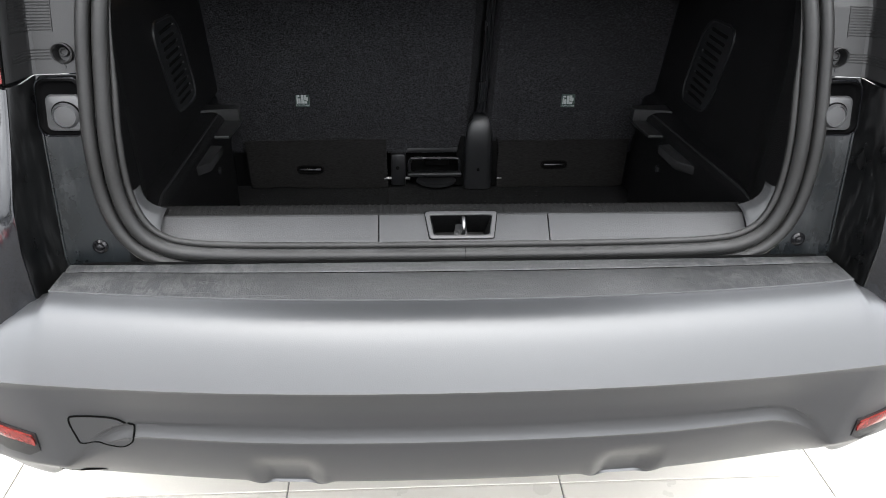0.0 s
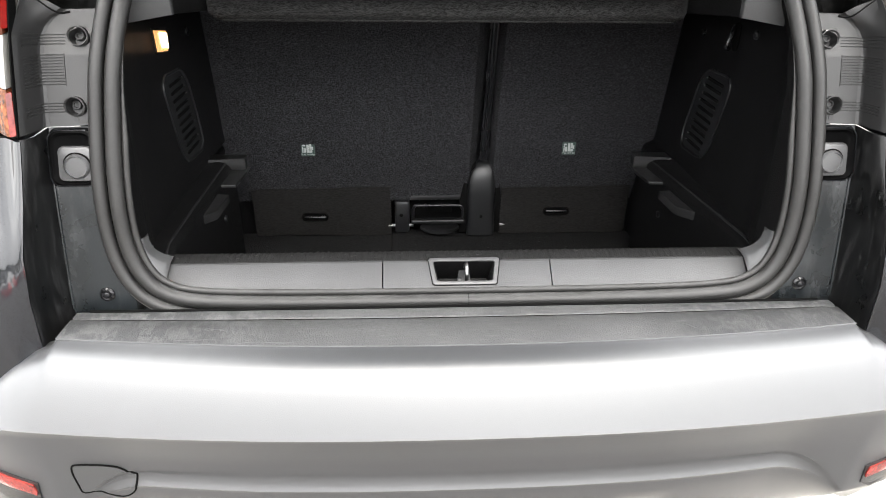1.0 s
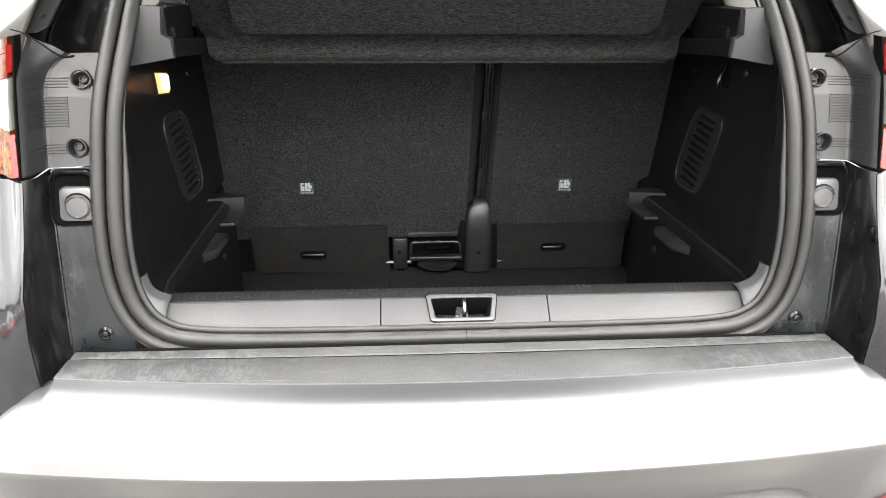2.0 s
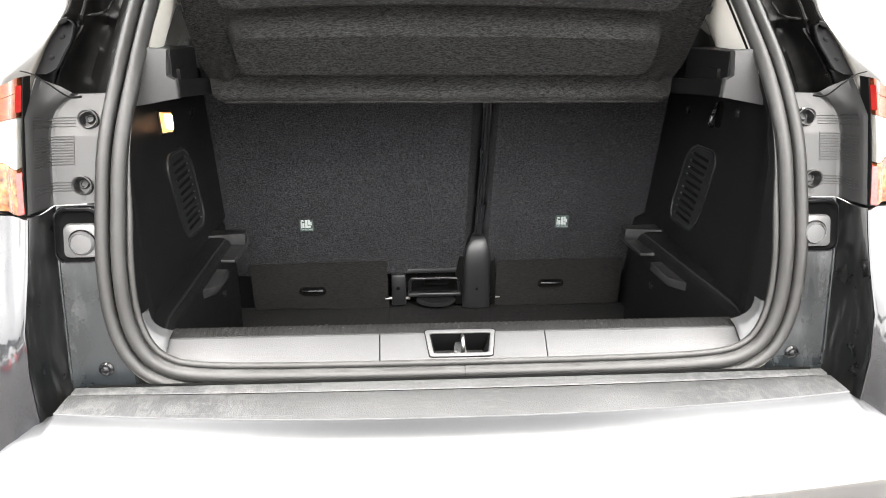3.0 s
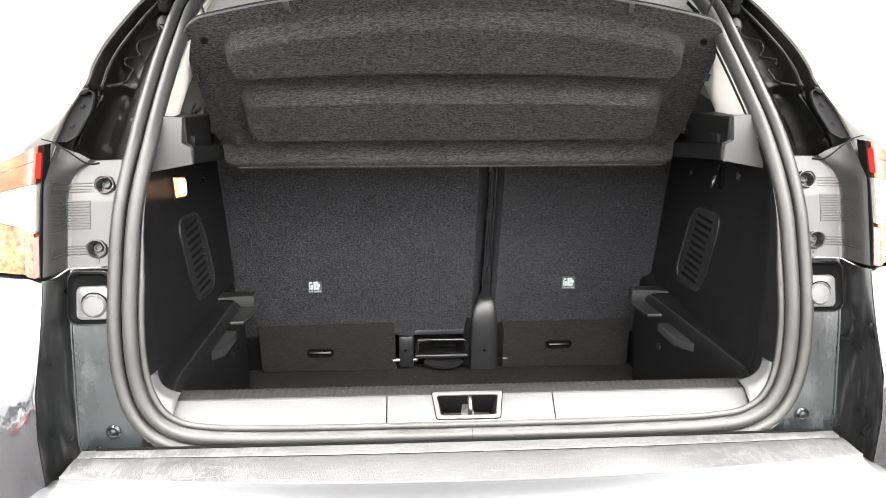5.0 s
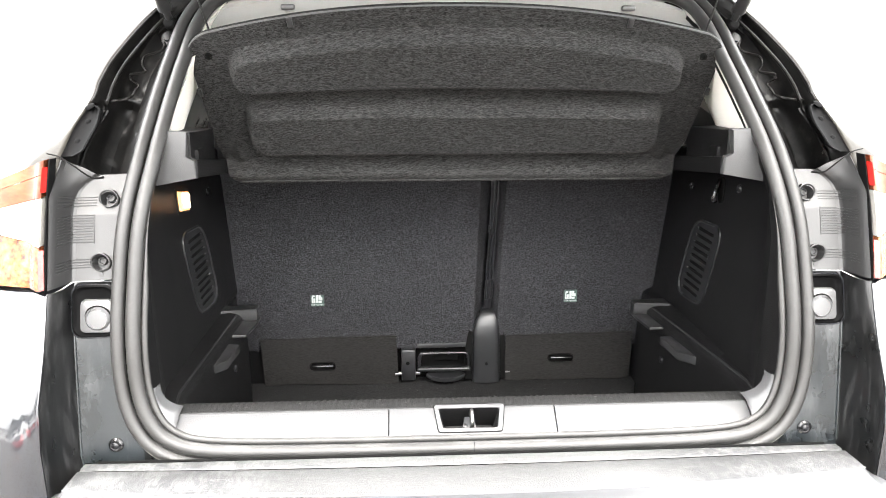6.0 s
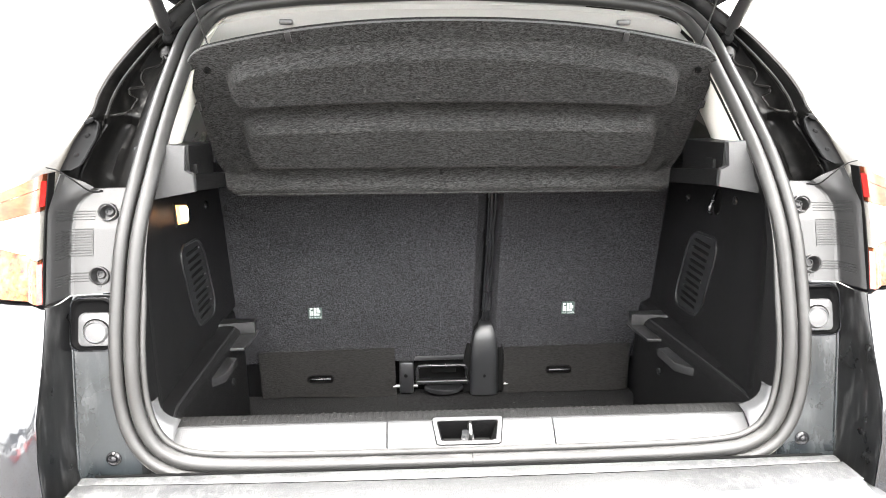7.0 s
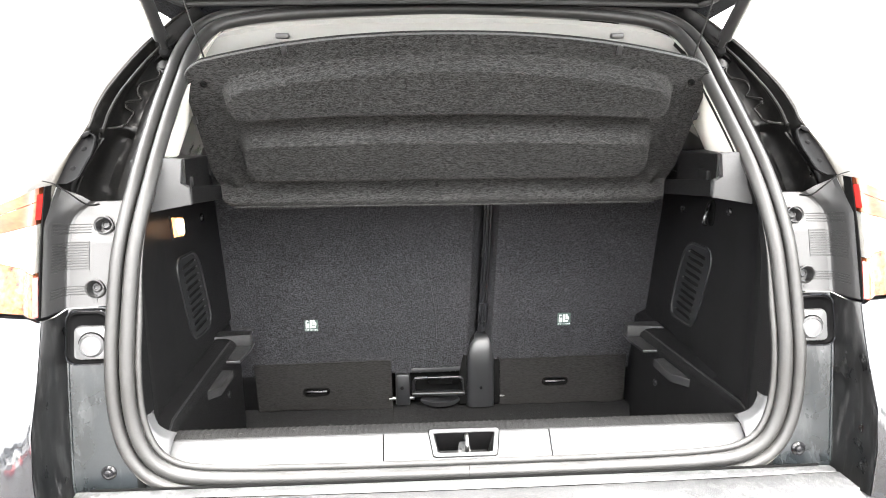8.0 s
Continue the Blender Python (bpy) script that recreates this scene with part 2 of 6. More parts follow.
M_TILE = material("cream_porcelain_tile", (0.50, 0.475, 0.425), 0.3, 0, 350, 0.04, 5, 0.05, 0.02)
M_GROUT = material("dark_grout", (0.18, 0.175, 0.165), 0.9, 0, 600, 0.2, 9, 0.15, 0.3)
M_ASPHALT = material("dusty_worn_asphalt", (0.074, 0.069, 0.062), 0.8, 0, 160, 0.4, 0.6, 0.25, 0.6)
M_CONCRETE = material("pale_concrete", (0.24, 0.232, 0.218), 0.8, 0, 200, 0.1, 1.5, 0.12, 0.2)
M_FACADE = material("white_facade_panel", (0.82, 0.82, 0.80), 0.6, 0, 50, 0.03, 0.7, 0.05, 0.0)
M_TYRE = material("tyre_rubber", (0.02, 0.02, 0.02), 0.7, 0, 300, 0.2, 9, 0.15, 0.2)
M_REDPAINT = material("bright_red_paint", (0.45, 0.012, 0.015), 0.25, 0, 300, 0.05, 3, 0.05, 0.0, coat=1.0)
M_GLASSDARK = material("dark_window_glass", (0.01, 0.012, 0.014), 0.06, 0, 300, 0.05, 3, 0.1, 0.0, coat=0.5, rough_var=0.02)
M_BARK = material("grey_brown_bark", (0.09, 0.07, 0.055), 0.9, 0, 40, 0.3, 4, 0.2, 0.6)
M_LEAF = material("summer_leaf", (0.05, 0.09, 0.025), 0.6, 0, 30, 0.3, 1.5, 0.3, 0.0)
M_RED = material("red_lamp_plastic", (0.12, 0.0028, 0.0016), 0.2, 0, 60, 0.15, 25, 0.2, 0.0, spec=0.04)
M_REFLECT = material("red_reflector_plastic", (0.16, 0.022, 0.018), 0.15, 0, 200, 0.3, 40, 0.3, 0.1, spec=0.5, coat=0.3)
M_AMBER = material("amber_lamp_plastic", (0.125, 0.040, 0.014), 0.12, 0, 110, 0.85, 45, 0.7, 0.8, bump_scale=60, coat=0.1, spec=0.2)
M_CLEAR = material("clear_lamp_plastic", (0.22, 0.215, 0.2), 0.1, 0, 60, 0.05, 25, 0.1, 0.0, coat=0.1, spec=0.2)
M_PEACH = material("pale_red_lamp_plastic", (0.085, 0.0235, 0.0105), 0.2, 0, 60, 0.2, 16, 0.55, 0.3, bump_scale=14, spec=0.06, stretch=(1, 1, 3))
M_LINT = material("pale_lint", (0.06, 0.06, 0.057), 0.9, 0, 300, 0.2, 9, 0.2, 0.0, spec=0.1)
M_GLOW = glowing("lit_boot_lamp", (1.0, 0.46, 0.17), 0.075)
M_BULB = glowing("lit_boot_bulb", (1.0, 0.76, 0.52), 1.6)
M_WHITE = material("printed_white_label", (0.30, 0.32, 0.31), 0.5, 0, 400, 0.05, 20, 0.05, 0.0)
M_GREEN = material("printed_green_label", (0.014, 0.032, 0.026), 0.5, 0, 400, 0.05, 20, 0.05, 0.0)


# ---------------------------------------------------------------- mesh helpers
def part(name, bm, mat, parent=None, label="", smooth=True, sharp=38):
    """Links a bmesh as one mesh object under a thing or a part."""
    bmesh.ops.recalc_face_normals(bm, faces=bm.faces)
    for f in bm.faces:
        f.smooth = smooth
    me = bpy.data.meshes.new(name)
    bm.to_mesh(me)
    bm.free()
    me.materials.append(mat)
    if smooth:
        me.set_sharp_from_angle(angle=radians(sharp))
    ob = new(name, me)
    if parent:
        ob.parent = parent
    if label:
        ob["label"] = label
    return ob


def empty(name, label, category, group="", kind=""):
    ob = new(name)
    ob.empty_display_size = 0.2
    return tagged(ob, label, category, group, kind)


def spline(points, steps=6, closed=False):
    """Catmull-Rom through the points."""
    p = [Vector(q) for q in points]
    out, n = [], len(p)
    for i in range(n if closed else n - 1):
        if closed:
            a, b, c, d = p[i - 1], p[i], p[(i + 1) % n], p[(i + 2) % n]
        else:
            a, b, c, d = p[max(i - 1, 0)], p[i], p[i + 1], p[min(i + 2, n - 1)]
        for k in range(steps):
            t = k / steps
            out.append(0.5 * ((2 * b) + (c - a) * t + (2 * a - 5 * b + 4 * c - d) * t * t + (3 * b - a - 3 * c + d) * t ** 3))
    if not closed:
        out.append(p[-1])
    return out


def add_grid(bm, rows, close_u=False, close_v=False):
    """Faces between rows of points. close_u joins the ends of each row, close_v the last row to the first."""
    vs = [[bm.verts.new(q) for q in row] for row in rows]
    nr, nc = len(vs), len(vs[0])
    for i in range(nr if close_v else nr - 1):
        for j in range(nc if close_u else nc - 1):
            a, b = vs[i], vs[(i + 1) % nr]
            bm.faces.new((a[j], a[(j + 1) % nc], b[(j + 1) % nc], b[j]))
    return vs


def add_shell(bm, rows, offset):
    """A sheet with thickness: the grid, the grid moved by offset, and the edges between."""
    off = Vector(offset)
    top = [[Vector(q) for q in row] for row in rows]
    a = add_grid(bm, top)
    b = add_grid(bm, [[q + off for q in row] for row in top])
    nr, nc = len(a), len(a[0])
    rim = [(0, j) for j in range(nc)] + [(i, nc - 1) for i in range(1, nr)] + [(nr - 1, j) for j in range(nc - 2, -1, -1)] + [(i, 0) for i in range(nr - 2, 0, -1)]
    for k in range(len(rim)):
        (i, j), (p, q) = rim[k], rim[(k + 1) % len(rim)]
        bm.faces.new((a[i][j], a[p][q], b[p][q], b[i][j]))


def add_box(bm, x0, x1, y0, y1, z0, z1, bevel=0.0, segments=2):
    m = Matrix.LocRotScale(((x0 + x1) / 2, (y0 + y1) / 2, (z0 + z1) / 2), None, (abs(x1 - x0), abs(y1 - y0), abs(z1 - z0)))
    g = bmesh.ops.create_cube(bm, size=1, matrix=m)
    if bevel:
        es = list({e for v in g["verts"] for e in v.link_edges})
        bmesh.ops.bevel(bm, geom=es, offset=bevel, segments=segments, profile=0.5, affect="EDGES")


def add_prism(bm, outline, along, bevel=0.0):
    """A closed outline of points pushed along a vector, with its long rims rounded off."""
    v = Vector(along)
    a = [bm.verts.new(p) for p in outline]
    b = [bm.verts.new(Vector(p) + v) for p in outline]
    n = len(a)
    caps = [bm.faces.new(a), bm.faces.new(b[::-1])]
    for i in range(n):
        bm.faces.new((a[i], a[(i + 1) % n], b[(i + 1) % n], b[i]))
    if bevel:
        es = list({e for f in caps for e in f.edges})
        bmesh.ops.bevel(bm, geom=es, offset=bevel, segments=2, profile=0.5, affect="EDGES")


def add_tube(bm, path, radius, sides=10, closed=False):
    p = [Vector(q) for q in path]
    n, rows = len(p), []
    for i in range(n):
        t = (p[(i + 1) % n] - p[i - 1]) if closed else (p[min(i + 1, n - 1)] - p[max(i - 1, 0)])
        t.normalize()
        side = t.cross(Vector((0.02, 1, 0.03)))
        if side.length < 0.2:
            side = t.cross(Vector((1, 0, 0)))
        side.normalize()
        up = side.cross(t)
        r = radius(i / max(n - 1, 1)) if callable(radius) else radius
        rows.append([p[i] + r * (math.cos(a) * side + math.sin(a) * up) for a in (2 * math.pi * k / sides for k in range(sides))])
    vs = add_grid(bm, rows, close_u=True, close_v=closed)
    if not closed:
        bm.faces.new(vs[0][::-1])
        bm.faces.new(vs[-1])


def add_disc(bm, centre, axis, rings, sides=24):
    """A turned piece: rings of (radius, height along axis), from the middle outwards or from one end to the other."""
    axis = Vector(axis).normalized()
    u = axis.orthogonal().normalized()
    v = axis.cross(u)
    rows = [[Vector(centre) + axis * h + r * (math.cos(a) * u + math.sin(a) * v) for a in (2 * math.pi * k / sides for k in range(sides))] for r, h in rings]
    vs = add_grid(bm, rows, close_u=True)
    bm.faces.new(vs[0])
    bm.faces.new(vs[-1][::-1])


def rounded(cx, cz, w, h, r, steps=4):
    """Outline of a rounded rectangle as (a, b) pairs."""
    out = []
    for sx, sz, a0 in ((1, 1, 0), (-1, 1, 90), (-1, -1, 180), (1, -1, 270)):
        for k in range(steps + 1):
            a = radians(a0 + 90 * k / steps)
            out.append((cx + sx * (w / 2 - r) + r * math.cos(a), cz + sz * (h / 2 - r) + r * math.sin(a)))
    return out


def depth_at(z):
    """How far ahead the plane of the tailgate opening lies at a height."""
    return float(np.interp(z, (0.60, 0.72, 0.9, 1.05, 1.15, 1.25, 1.35, 1.42, 1.5), (-0.045, -0.035, -0.01, 0.035, 0.09, 0.18, 0.28, 0.36, 0.46)))


# ---------------------------------------------------------------- ground
ground_bm = bmesh.new()
add_grid(ground_bm, [[(x, y, -0.012) for x in (-400, -40, 0, 40, 400)] for y in (-400, -40, 0, 40, 400)])
tagged(part("ground", ground_bm, M_ASPHALT), "worn dusty asphalt yard reaching to the horizon", "ground", kind="structure")
fore_bm = bmesh.new()
add_box(fore_bm, -30, 30, -0.14, 16.5, -0.06, -0.008)
tagged(part("forecourt", fore_bm, M_CONCRETE), "pale sunlit concrete forecourt", "pavement", kind="structure")
hall_bm = bmesh.new()
add_box(hall_bm, -30, 30, 16.0, 16.4, -0.008, 7.0)
tagged(part("wall_north", hall_bm, M_FACADE), "plain white panelled wall of a hall", "wall", kind="structure")
bed_bm = bmesh.new()
TILE, TX, TY = 0.6, -0.3366, 0.16
add_box(bed_bm, TX - 6 * TILE, TX + 7 * TILE, TY - 0.5 * TILE, TY + 10 * TILE, -0.03, -0.0045)
pavement = tagged(part("pavement", bed_bm, M_GROUT), "terrace of large cream porcelain tiles with dark joints", "pavement", kind="structure")
tile_meshes = []
for depth in (TILE / 2, TILE):
    tile_bm = bmesh.new()
    add_box(tile_bm, 0.0015, TILE - 0.0015, 0.0015, depth - 0.0015, -0.012, 0, 0.001, 1)
    first = part("floor_tile", tile_bm, M_TILE, pavement, smooth=False)
    tile_meshes.append(first.data)
    bpy.data.objects.remove(first)
# the first row, at the edge of the asphalt, is of cut half tiles
for i in range(13):
    for j in range(11):
        t_ob = new("floor_tile", tile_meshes[1 if j else 0])
        t_ob.parent = pavement
        t_ob.location = (TX + (i - 6) * TILE, TY + (j - 1 if j else -0.5) * TILE, 0)

# ---------------------------------------------------------------- the car
car = empty("car", "black hatchback with its tailgate open and an empty boot", "car")


def opening_path(steps=6):
    half = [(0.25, 0.691), (0.39, 0.696), (0.447, 0.712), (0.480, 0.745), (0.497, 0.797), (0.501, 0.87), (0.498, 0.953), (0.491, 1.04),
            (0.476, 1.13), (0.460, 1.21), (0.449, 1.265), (0.437, 1.33), (0.412, 1.371), (0.36, 1.391), (0.26, 1.404), (0.13, 1.411)]
    whole = [(0, 0.690)] + half + [(0, 1.414)] + [(-x, z) for x, z in half[::-1]]
    # one upper corner sits a little further out than the other
    def shift(x, z):
        f = min(1, max(0, (z - 1.12) / 0.15)) * min(1, abs(x) / 0.42)
        return 0.004 - (0.009 * f * f * (3 - 2 * f) if x < 0 else 0)

    return spline([(x + shift(x, z), depth_at(z), z) for x, z in whole], steps, closed=True)


def opening_frames(path):
    """At each point of the opening's rim: point, the way outwards within its plane, the way rearwards off it."""
    out, n = [], len(path)
    mid = Vector((0, 0.15, 1.05))
    for i in range(n):
        t = (path[(i + 1) % n] - path[i - 1]).normalized()
        s = (depth_at(path[i].z + 0.03) - depth_at(path[i].z - 0.03)) / 0.06
        rear = Vector((0, -1, s)).normalized()
        out_way = rear.cross(t).normalized()
        if out_way.dot(path[i] - mid) < 0:
            out_way = -out_way
        out.append((path[i], out_way, rear))
    return out


RIM = opening_frames(opening_path())


def add_band(bm, frames, profile, closed=True):
    """A strip along the opening's rim: profile of (outwards, rearwards)."""
    add_grid(bm, [[p + o * a + r * b for a, b in profile] for p, o, r in frames], close_v=closed)


def ring_profile(ca, cb, r, squash=1.0, sides=12):
    return [(ca + r * math.cos(2 * math.pi * k / sides), cb + squash * r * math.sin(2 * math.pi * k / sides)) for k in range(sides + 1)]


seal_bm = bmesh.new()
add_band(seal_bm, RIM, ring_profile(0.0114, 0.007, 0.0096))
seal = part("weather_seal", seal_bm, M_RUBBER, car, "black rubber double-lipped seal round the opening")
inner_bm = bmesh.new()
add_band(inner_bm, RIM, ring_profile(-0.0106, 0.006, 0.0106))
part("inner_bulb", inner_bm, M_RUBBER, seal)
lip_bm = bmesh.new()
low = [f for f in RIM[len(RIM) // 2:] + RIM[:len(RIM) // 2] if f[0].z < 1.075]
lip_rows = []
for p, o, r in low:
    size = 0.0048 * min(1, max(0.02, (1.075 - p.z) / 0.14))
    lip_rows.append([p + o * (-0.0252 + 0.006 * (1 - size / 0.0048) + a) + r * b for a, b in ring_profile(0, 0.001, size)])
add_grid(lip_bm, lip_rows)
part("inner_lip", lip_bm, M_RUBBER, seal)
join_bm = bmesh.new()
add_band(join_bm, [(Vector((0.008, 0, 0)) + Vector((dx, p.y, p.z)), o, r) for dx in (-0.0006, 0.0006) for p, o, r in RIM[:1]], ring_profile(-0.0106, 0.006, 0.0110), closed=False)
part("seal_join", join_bm, M_TRIM, seal)

# flange of painted metal behind the seal, all round
flange_bm = bmesh.new()
add_band(flange_bm, RIM, [(-0.012, -0.006), (0.0, -0.004), (0.024, -0.006), (0.042, -0.014), (0.042, -0.03), (-0.012, -0.02), (-0.012, -0.006)])
part("opening_flange", flange_bm, M_GUTTER, car, "dusty black painted metal flange")

# ---- bumper: profile from the ledge at the sill down to the lower edge, bent in plan
PROFILE = [[(-0.1715, 0.7062), (-0.1735, 0.7050), (-0.197, 0.6992), (-0.2107, 0.6905), (-0.2240, 0.6748), (-0.2400, 0.6480), (-0.2566, 0.6165)],
           [(-0.2530, 0.6125), (-0.243, 0.590), (-0.229, 0.558), (-0.2205, 0.5315)],
           [(-0.2155, 0.5292), (-0.2115, 0.515), (-0.2125, 0.503), (-0.2160, 0.4935)],
           [(-0.2135, 0.4905), (-0.206, 0.465), (-0.187, 0.415), (-0.169, 0.374), (-0.162, 0.3625), (-0.155, 0.360), (-0.12, 0.359)]]


def bend(x):
    """How much further ahead the bumper lies at a distance from the middle line."""
    a = abs(x)
    return 0.075 * (a / 0.6) ** 2.2 * 0.55 + (max(0, a - 0.58) / 0.3) ** 2.0 * 0.11


def ease(t):
    t = min(1, max(0, t))
    return t * t * (3 - 2 * t)


def fall(x, z):
    """The top of the bumper steps down beside the ledge and drops to the corner; its foot rises a little."""
    a = abs(x)
    d = 0.0
    if z > 0.6165:
        b = max(0, a - 0.562)
        up = (z - 0.6165) / 0.0897
        d -= 0.013 * ease((a - 0.556) / 0.008) * up ** 4 + (0.22 * b + 5.0 * min(b, 0.12) ** 2 + 0.6 * max(0, b - 0.12)) * up
    if z < 0.52:
        d -= 0.020 * ease((a - 0.605) / 0.035) * min(1, max(0, (0.46 - z) / 0.08))
        d += max(0, a - 0.68) * 0.12 * (0.52 - z) / 0.16 + max(0, a - 0.3) * 0.03
    # the line over the scooped band turns down before the corner
    turn = min(0.095, 5.2 * max(0, a - 0.44) ** 2)
    if 0.36 < z <= 0.5315:
        d -= turn * (z - 0.36) / 0.1715
    elif 0.5315 < z < 0.6125:
        d -= turn * (0.6125 - z) / 0.081
    return d


def bumper_point(x, q):
    """Where a point of the bumper's profile lies at a distance from the middle line."""
    y, z = q.y + bend(x), q.z + fall(x, q.z)
    off = abs(abs(x) - 0.262)
    # the scooped lower band fades out towards the corners
    if 0.4905 < q.z < 0.5315:
        y += (-0.2205 + 0.007 * (0.5315 - q.z) / 0.041 - q.y) * ease((abs(x) - 0.46) / 0.09)
    # dents over the two lower tabs, where the lower edge hangs down
    if q.z < 0.45:
        y += 0.016 * ease((0.060 - off) / 0.036) * min(1, (0.45 - q.z) / 0.06) * min(1, max(0.25, (q.z - 0.355) / 0.01))
    if q.z < 0.40:
        z -= 0.011 * ease((0.072 - off) / 0.034) * min(1, (0.40 - q.z) / 0.03)
    return (x, y, z)


bumper_bm = bmesh.new()
XS = [-0.86 + 1.72 * i / 258 for i in range(259)]
smooth_profile = [q for run in PROFILE for q in spline([(0, y, z) for y, z in run], 3)]
add_shell(bumper_bm, [[bumper_point(x, q) for x in XS] for q in smooth_profile], (0, 0.02, -0.002))
bumper = part("bumper", bumper_bm, M_BUMPER, car, "unpainted grey grained plastic bumper")
ledge_bm = bmesh.new()
LX = [-0.555 + 1.11 * i / 60 for i in range(61)]


rows = []
for y, z in ((-0.055, 0.690), (-0.0665, 0.7035), (-0.088, 0.7045), (-0.092, 0.7035), (-0.094, 0.700), (-0.097, 0.7035), (-0.101, 0.7055), (-0.135, 0.7065), (-0.166, 0.7068), (-0.1725, 0.7062)):
    k = max(0, (-y - 0.06) / 0.11)
    rows.append([(x, y + bend(x) * k, z) for x in LX])
add_shell(ledge_bm, rows, (0, 0.004, -0.012))
ledge = part("bumper_ledge", ledge_bm, M_LEDGE, bumper, "scuffed and dusty plastic loading ledge")
# lip in a paler plastic than the bumper: the edge's highlight put into colour
lip_bm = bmesh.new()
add_tube(lip_bm, [(x, -0.1722 + bend(x) * 1.02, 0.7060) for x in LX], 0.0014, 8)
part("ledge_lip", lip_bm, M_SILL, ledge, "pale strip along the ledge edge, standing in for its highlight")

for y, z, rad, name in ((-0.0668, 0.7056, 0.0019, "ledge_gap"), (-0.0940, 0.7020, 0.0013, "ledge_groove")):
    b = bmesh.new()
    k = (-y - 0.06) / 0.11
    add_tube(b, [(x, y + bend(x) * k, z) for x in LX[1:-1]], rad, 8)
    part(name, b, M_HOLE, ledge, "dark gap")
for x, y, dx, dy in ((-0.40, -0.163, 0.055, 0.004), (-0.31, -0.168, 0.07, 0.006), (-0.285, -0.172, 0.05, 0.010), (-0.36, -0.125, 0.03, -0.012), (0.30, -0.130, 0.02, -0.02), (0.385, -0.120, 0.012, -0.016), (0.01, -0.150, 0.008, 0.012)):
    b = bmesh.new()
    way = spline([(x + dx * f, y + dy * f + 0.002 * math.sin(5 * f + x * 40), 0) for f in (0, 0.3, 0.6, 1)], 3)
    add_tube(b, [(q.x, q.y + bend(q.x) * max(0, (-q.y - 0.06) / 0.11), 0.7068 if q.y > -0.168 else 0.7064) for q in way], 0.0003, 5)
    part("scratch", b, M_SILL, ledge, "pale scratch")

# ---- tow eye cover, lower lip tabs, reflectors and slits of the bumper
def on_bumper(x, z, lift=0.0):
    """A point on the bumper's skin."""
    places = [bumper_point(x, q) for q in smooth_profile]
    ys, zs = np.array([p[1] for p in places]), np.array([p[2] for p in places])
    k = np.argsort(zs)
    y = float(np.interp(z, zs[k], ys[k]))
    return Vector((x, y - lift, z))


def add_draped(bm, outline, lift=0.001, thick=0.006, inset=6):
    """A low plate of the given outline laid on the bumper's skin."""
    cx = sum(p[0] for p in outline) / len(outline)
    cz = sum(p[1] for p in outline) / len(outline)
    rings = []
    for k in range(inset + 1):
        f = k / inset
        rings.append([on_bumper(cx + (x - cx) * f, cz + (z - cz) * f, lift) for x, z in outline])
    rings[0] = [on_bumper(cx + (x - cx) * 0.02, cz + (z - cz) * 0.02, lift) for x, z in outline]
    rings.append([on_bumper(x, z, -thick) for x, z in outline])
    vs = add_grid(bm, rings, close_u=True)
    bm.faces.new(vs[0])


tow = [(-0.541, 0.543), (-0.532, 0.547), (-0.506, 0.545), (-0.485, 0.540), (-0.474, 0.532), (-0.468, 0.521), (-0.463, 0.517), (-0.465, 0.502), (-0.470, 0.486), (-0.480, 0.475), (-0.491, 0.471), (-0.504, 0.476),
       (-0.516, 0.483), (-0.529, 0.485), (-0.541, 0.487), (-0.543, 0.502), (-0.544, 0.526)]
tow = [(p.x, p.z) for p in spline([(x, 0, z) for x, z in tow], 3, closed=True)]
gap_bm = bmesh.new()
add_tube(gap_bm, [on_bumper(x, z, 0.0009) for x, z in tow], 0.0014, 8, closed=True)
part("tow_eye_gap", gap_bm, M_HOLE, bumper, "dark gap round the cover")
tow_bm = bmesh.new()
add_draped(tow_bm, tow, 0.0012, 0.006, 40)
part("tow_eye_cover", tow_bm, M_BUMPER, bumper, "flush grey cover of the towing eye")

for s in (-1, 1):
    ref_bm = bmesh.new()
    out = [(0.613, 0.456), (0.611, 0.466), (0.613, 0.477), (0.65, 0.488), (0.70, 0.502), (0.70, 0.480), (0.655, 0.466)]
    housing_bm = bmesh.new()
    add_draped(housing_bm, [(s * (x - 0.008), z + 0.017 - 0.009 * s) for x, z in [(0.606, 0.481), (0.65, 0.494), (0.70, 0.509), (0.70, 0.455), (0.665, 0.432), (0.632, 0.428), (0.611, 0.442)]], 0.002)
    housing = part("reflector_housing", housing_bm, M_GREYTRIM, bumper, "dark recess round the reflector")
    add_draped(ref_bm, [(s * (x - 0.008), z + 0.017 - 0.009 * s) for x, z in out], 0.005, 0.004)
    part("reflector", ref_bm, M_REFLECT, housing, "red rear reflector")
for k in range(3):
    slit_bm = bmesh.new()
    x0 = -0.604 + 0.016 * k
    add_draped(slit_bm, [(x0, 0.402), (x0 + 0.010, 0.4025), (x0 + 0.034, 0.3885), (x0 + 0.026, 0.388)], 0.0012, 0.003, 2)
    part("vent_slit", slit_bm, M_HOLE, bumper)
clip_bm = bmesh.new()
add_draped(clip_bm, [(0.565, 0.371), (0.60, 0.376), (0.60, 0.3735), (0.575, 0.3675)], 0.0012, 0.003, 2)
part("vent_slit", clip_bm, M_HOLE, bumper)

# ---- body sides round the opening


def jamb_rear(z):
    """How far to the rear the wall of the tailgate recess reaches."""
    return float(np.interp(z, (0.60, 0.74, 0.785, 0.82, 0.853, 0.892, 0.956, 1.03, 1.082, 1.129, 1.20), (-0.122, -0.129, -0.128, -0.118, -0.102, -0.081, -0.057, -0.034, -0.018, 0.033, 0.08)))


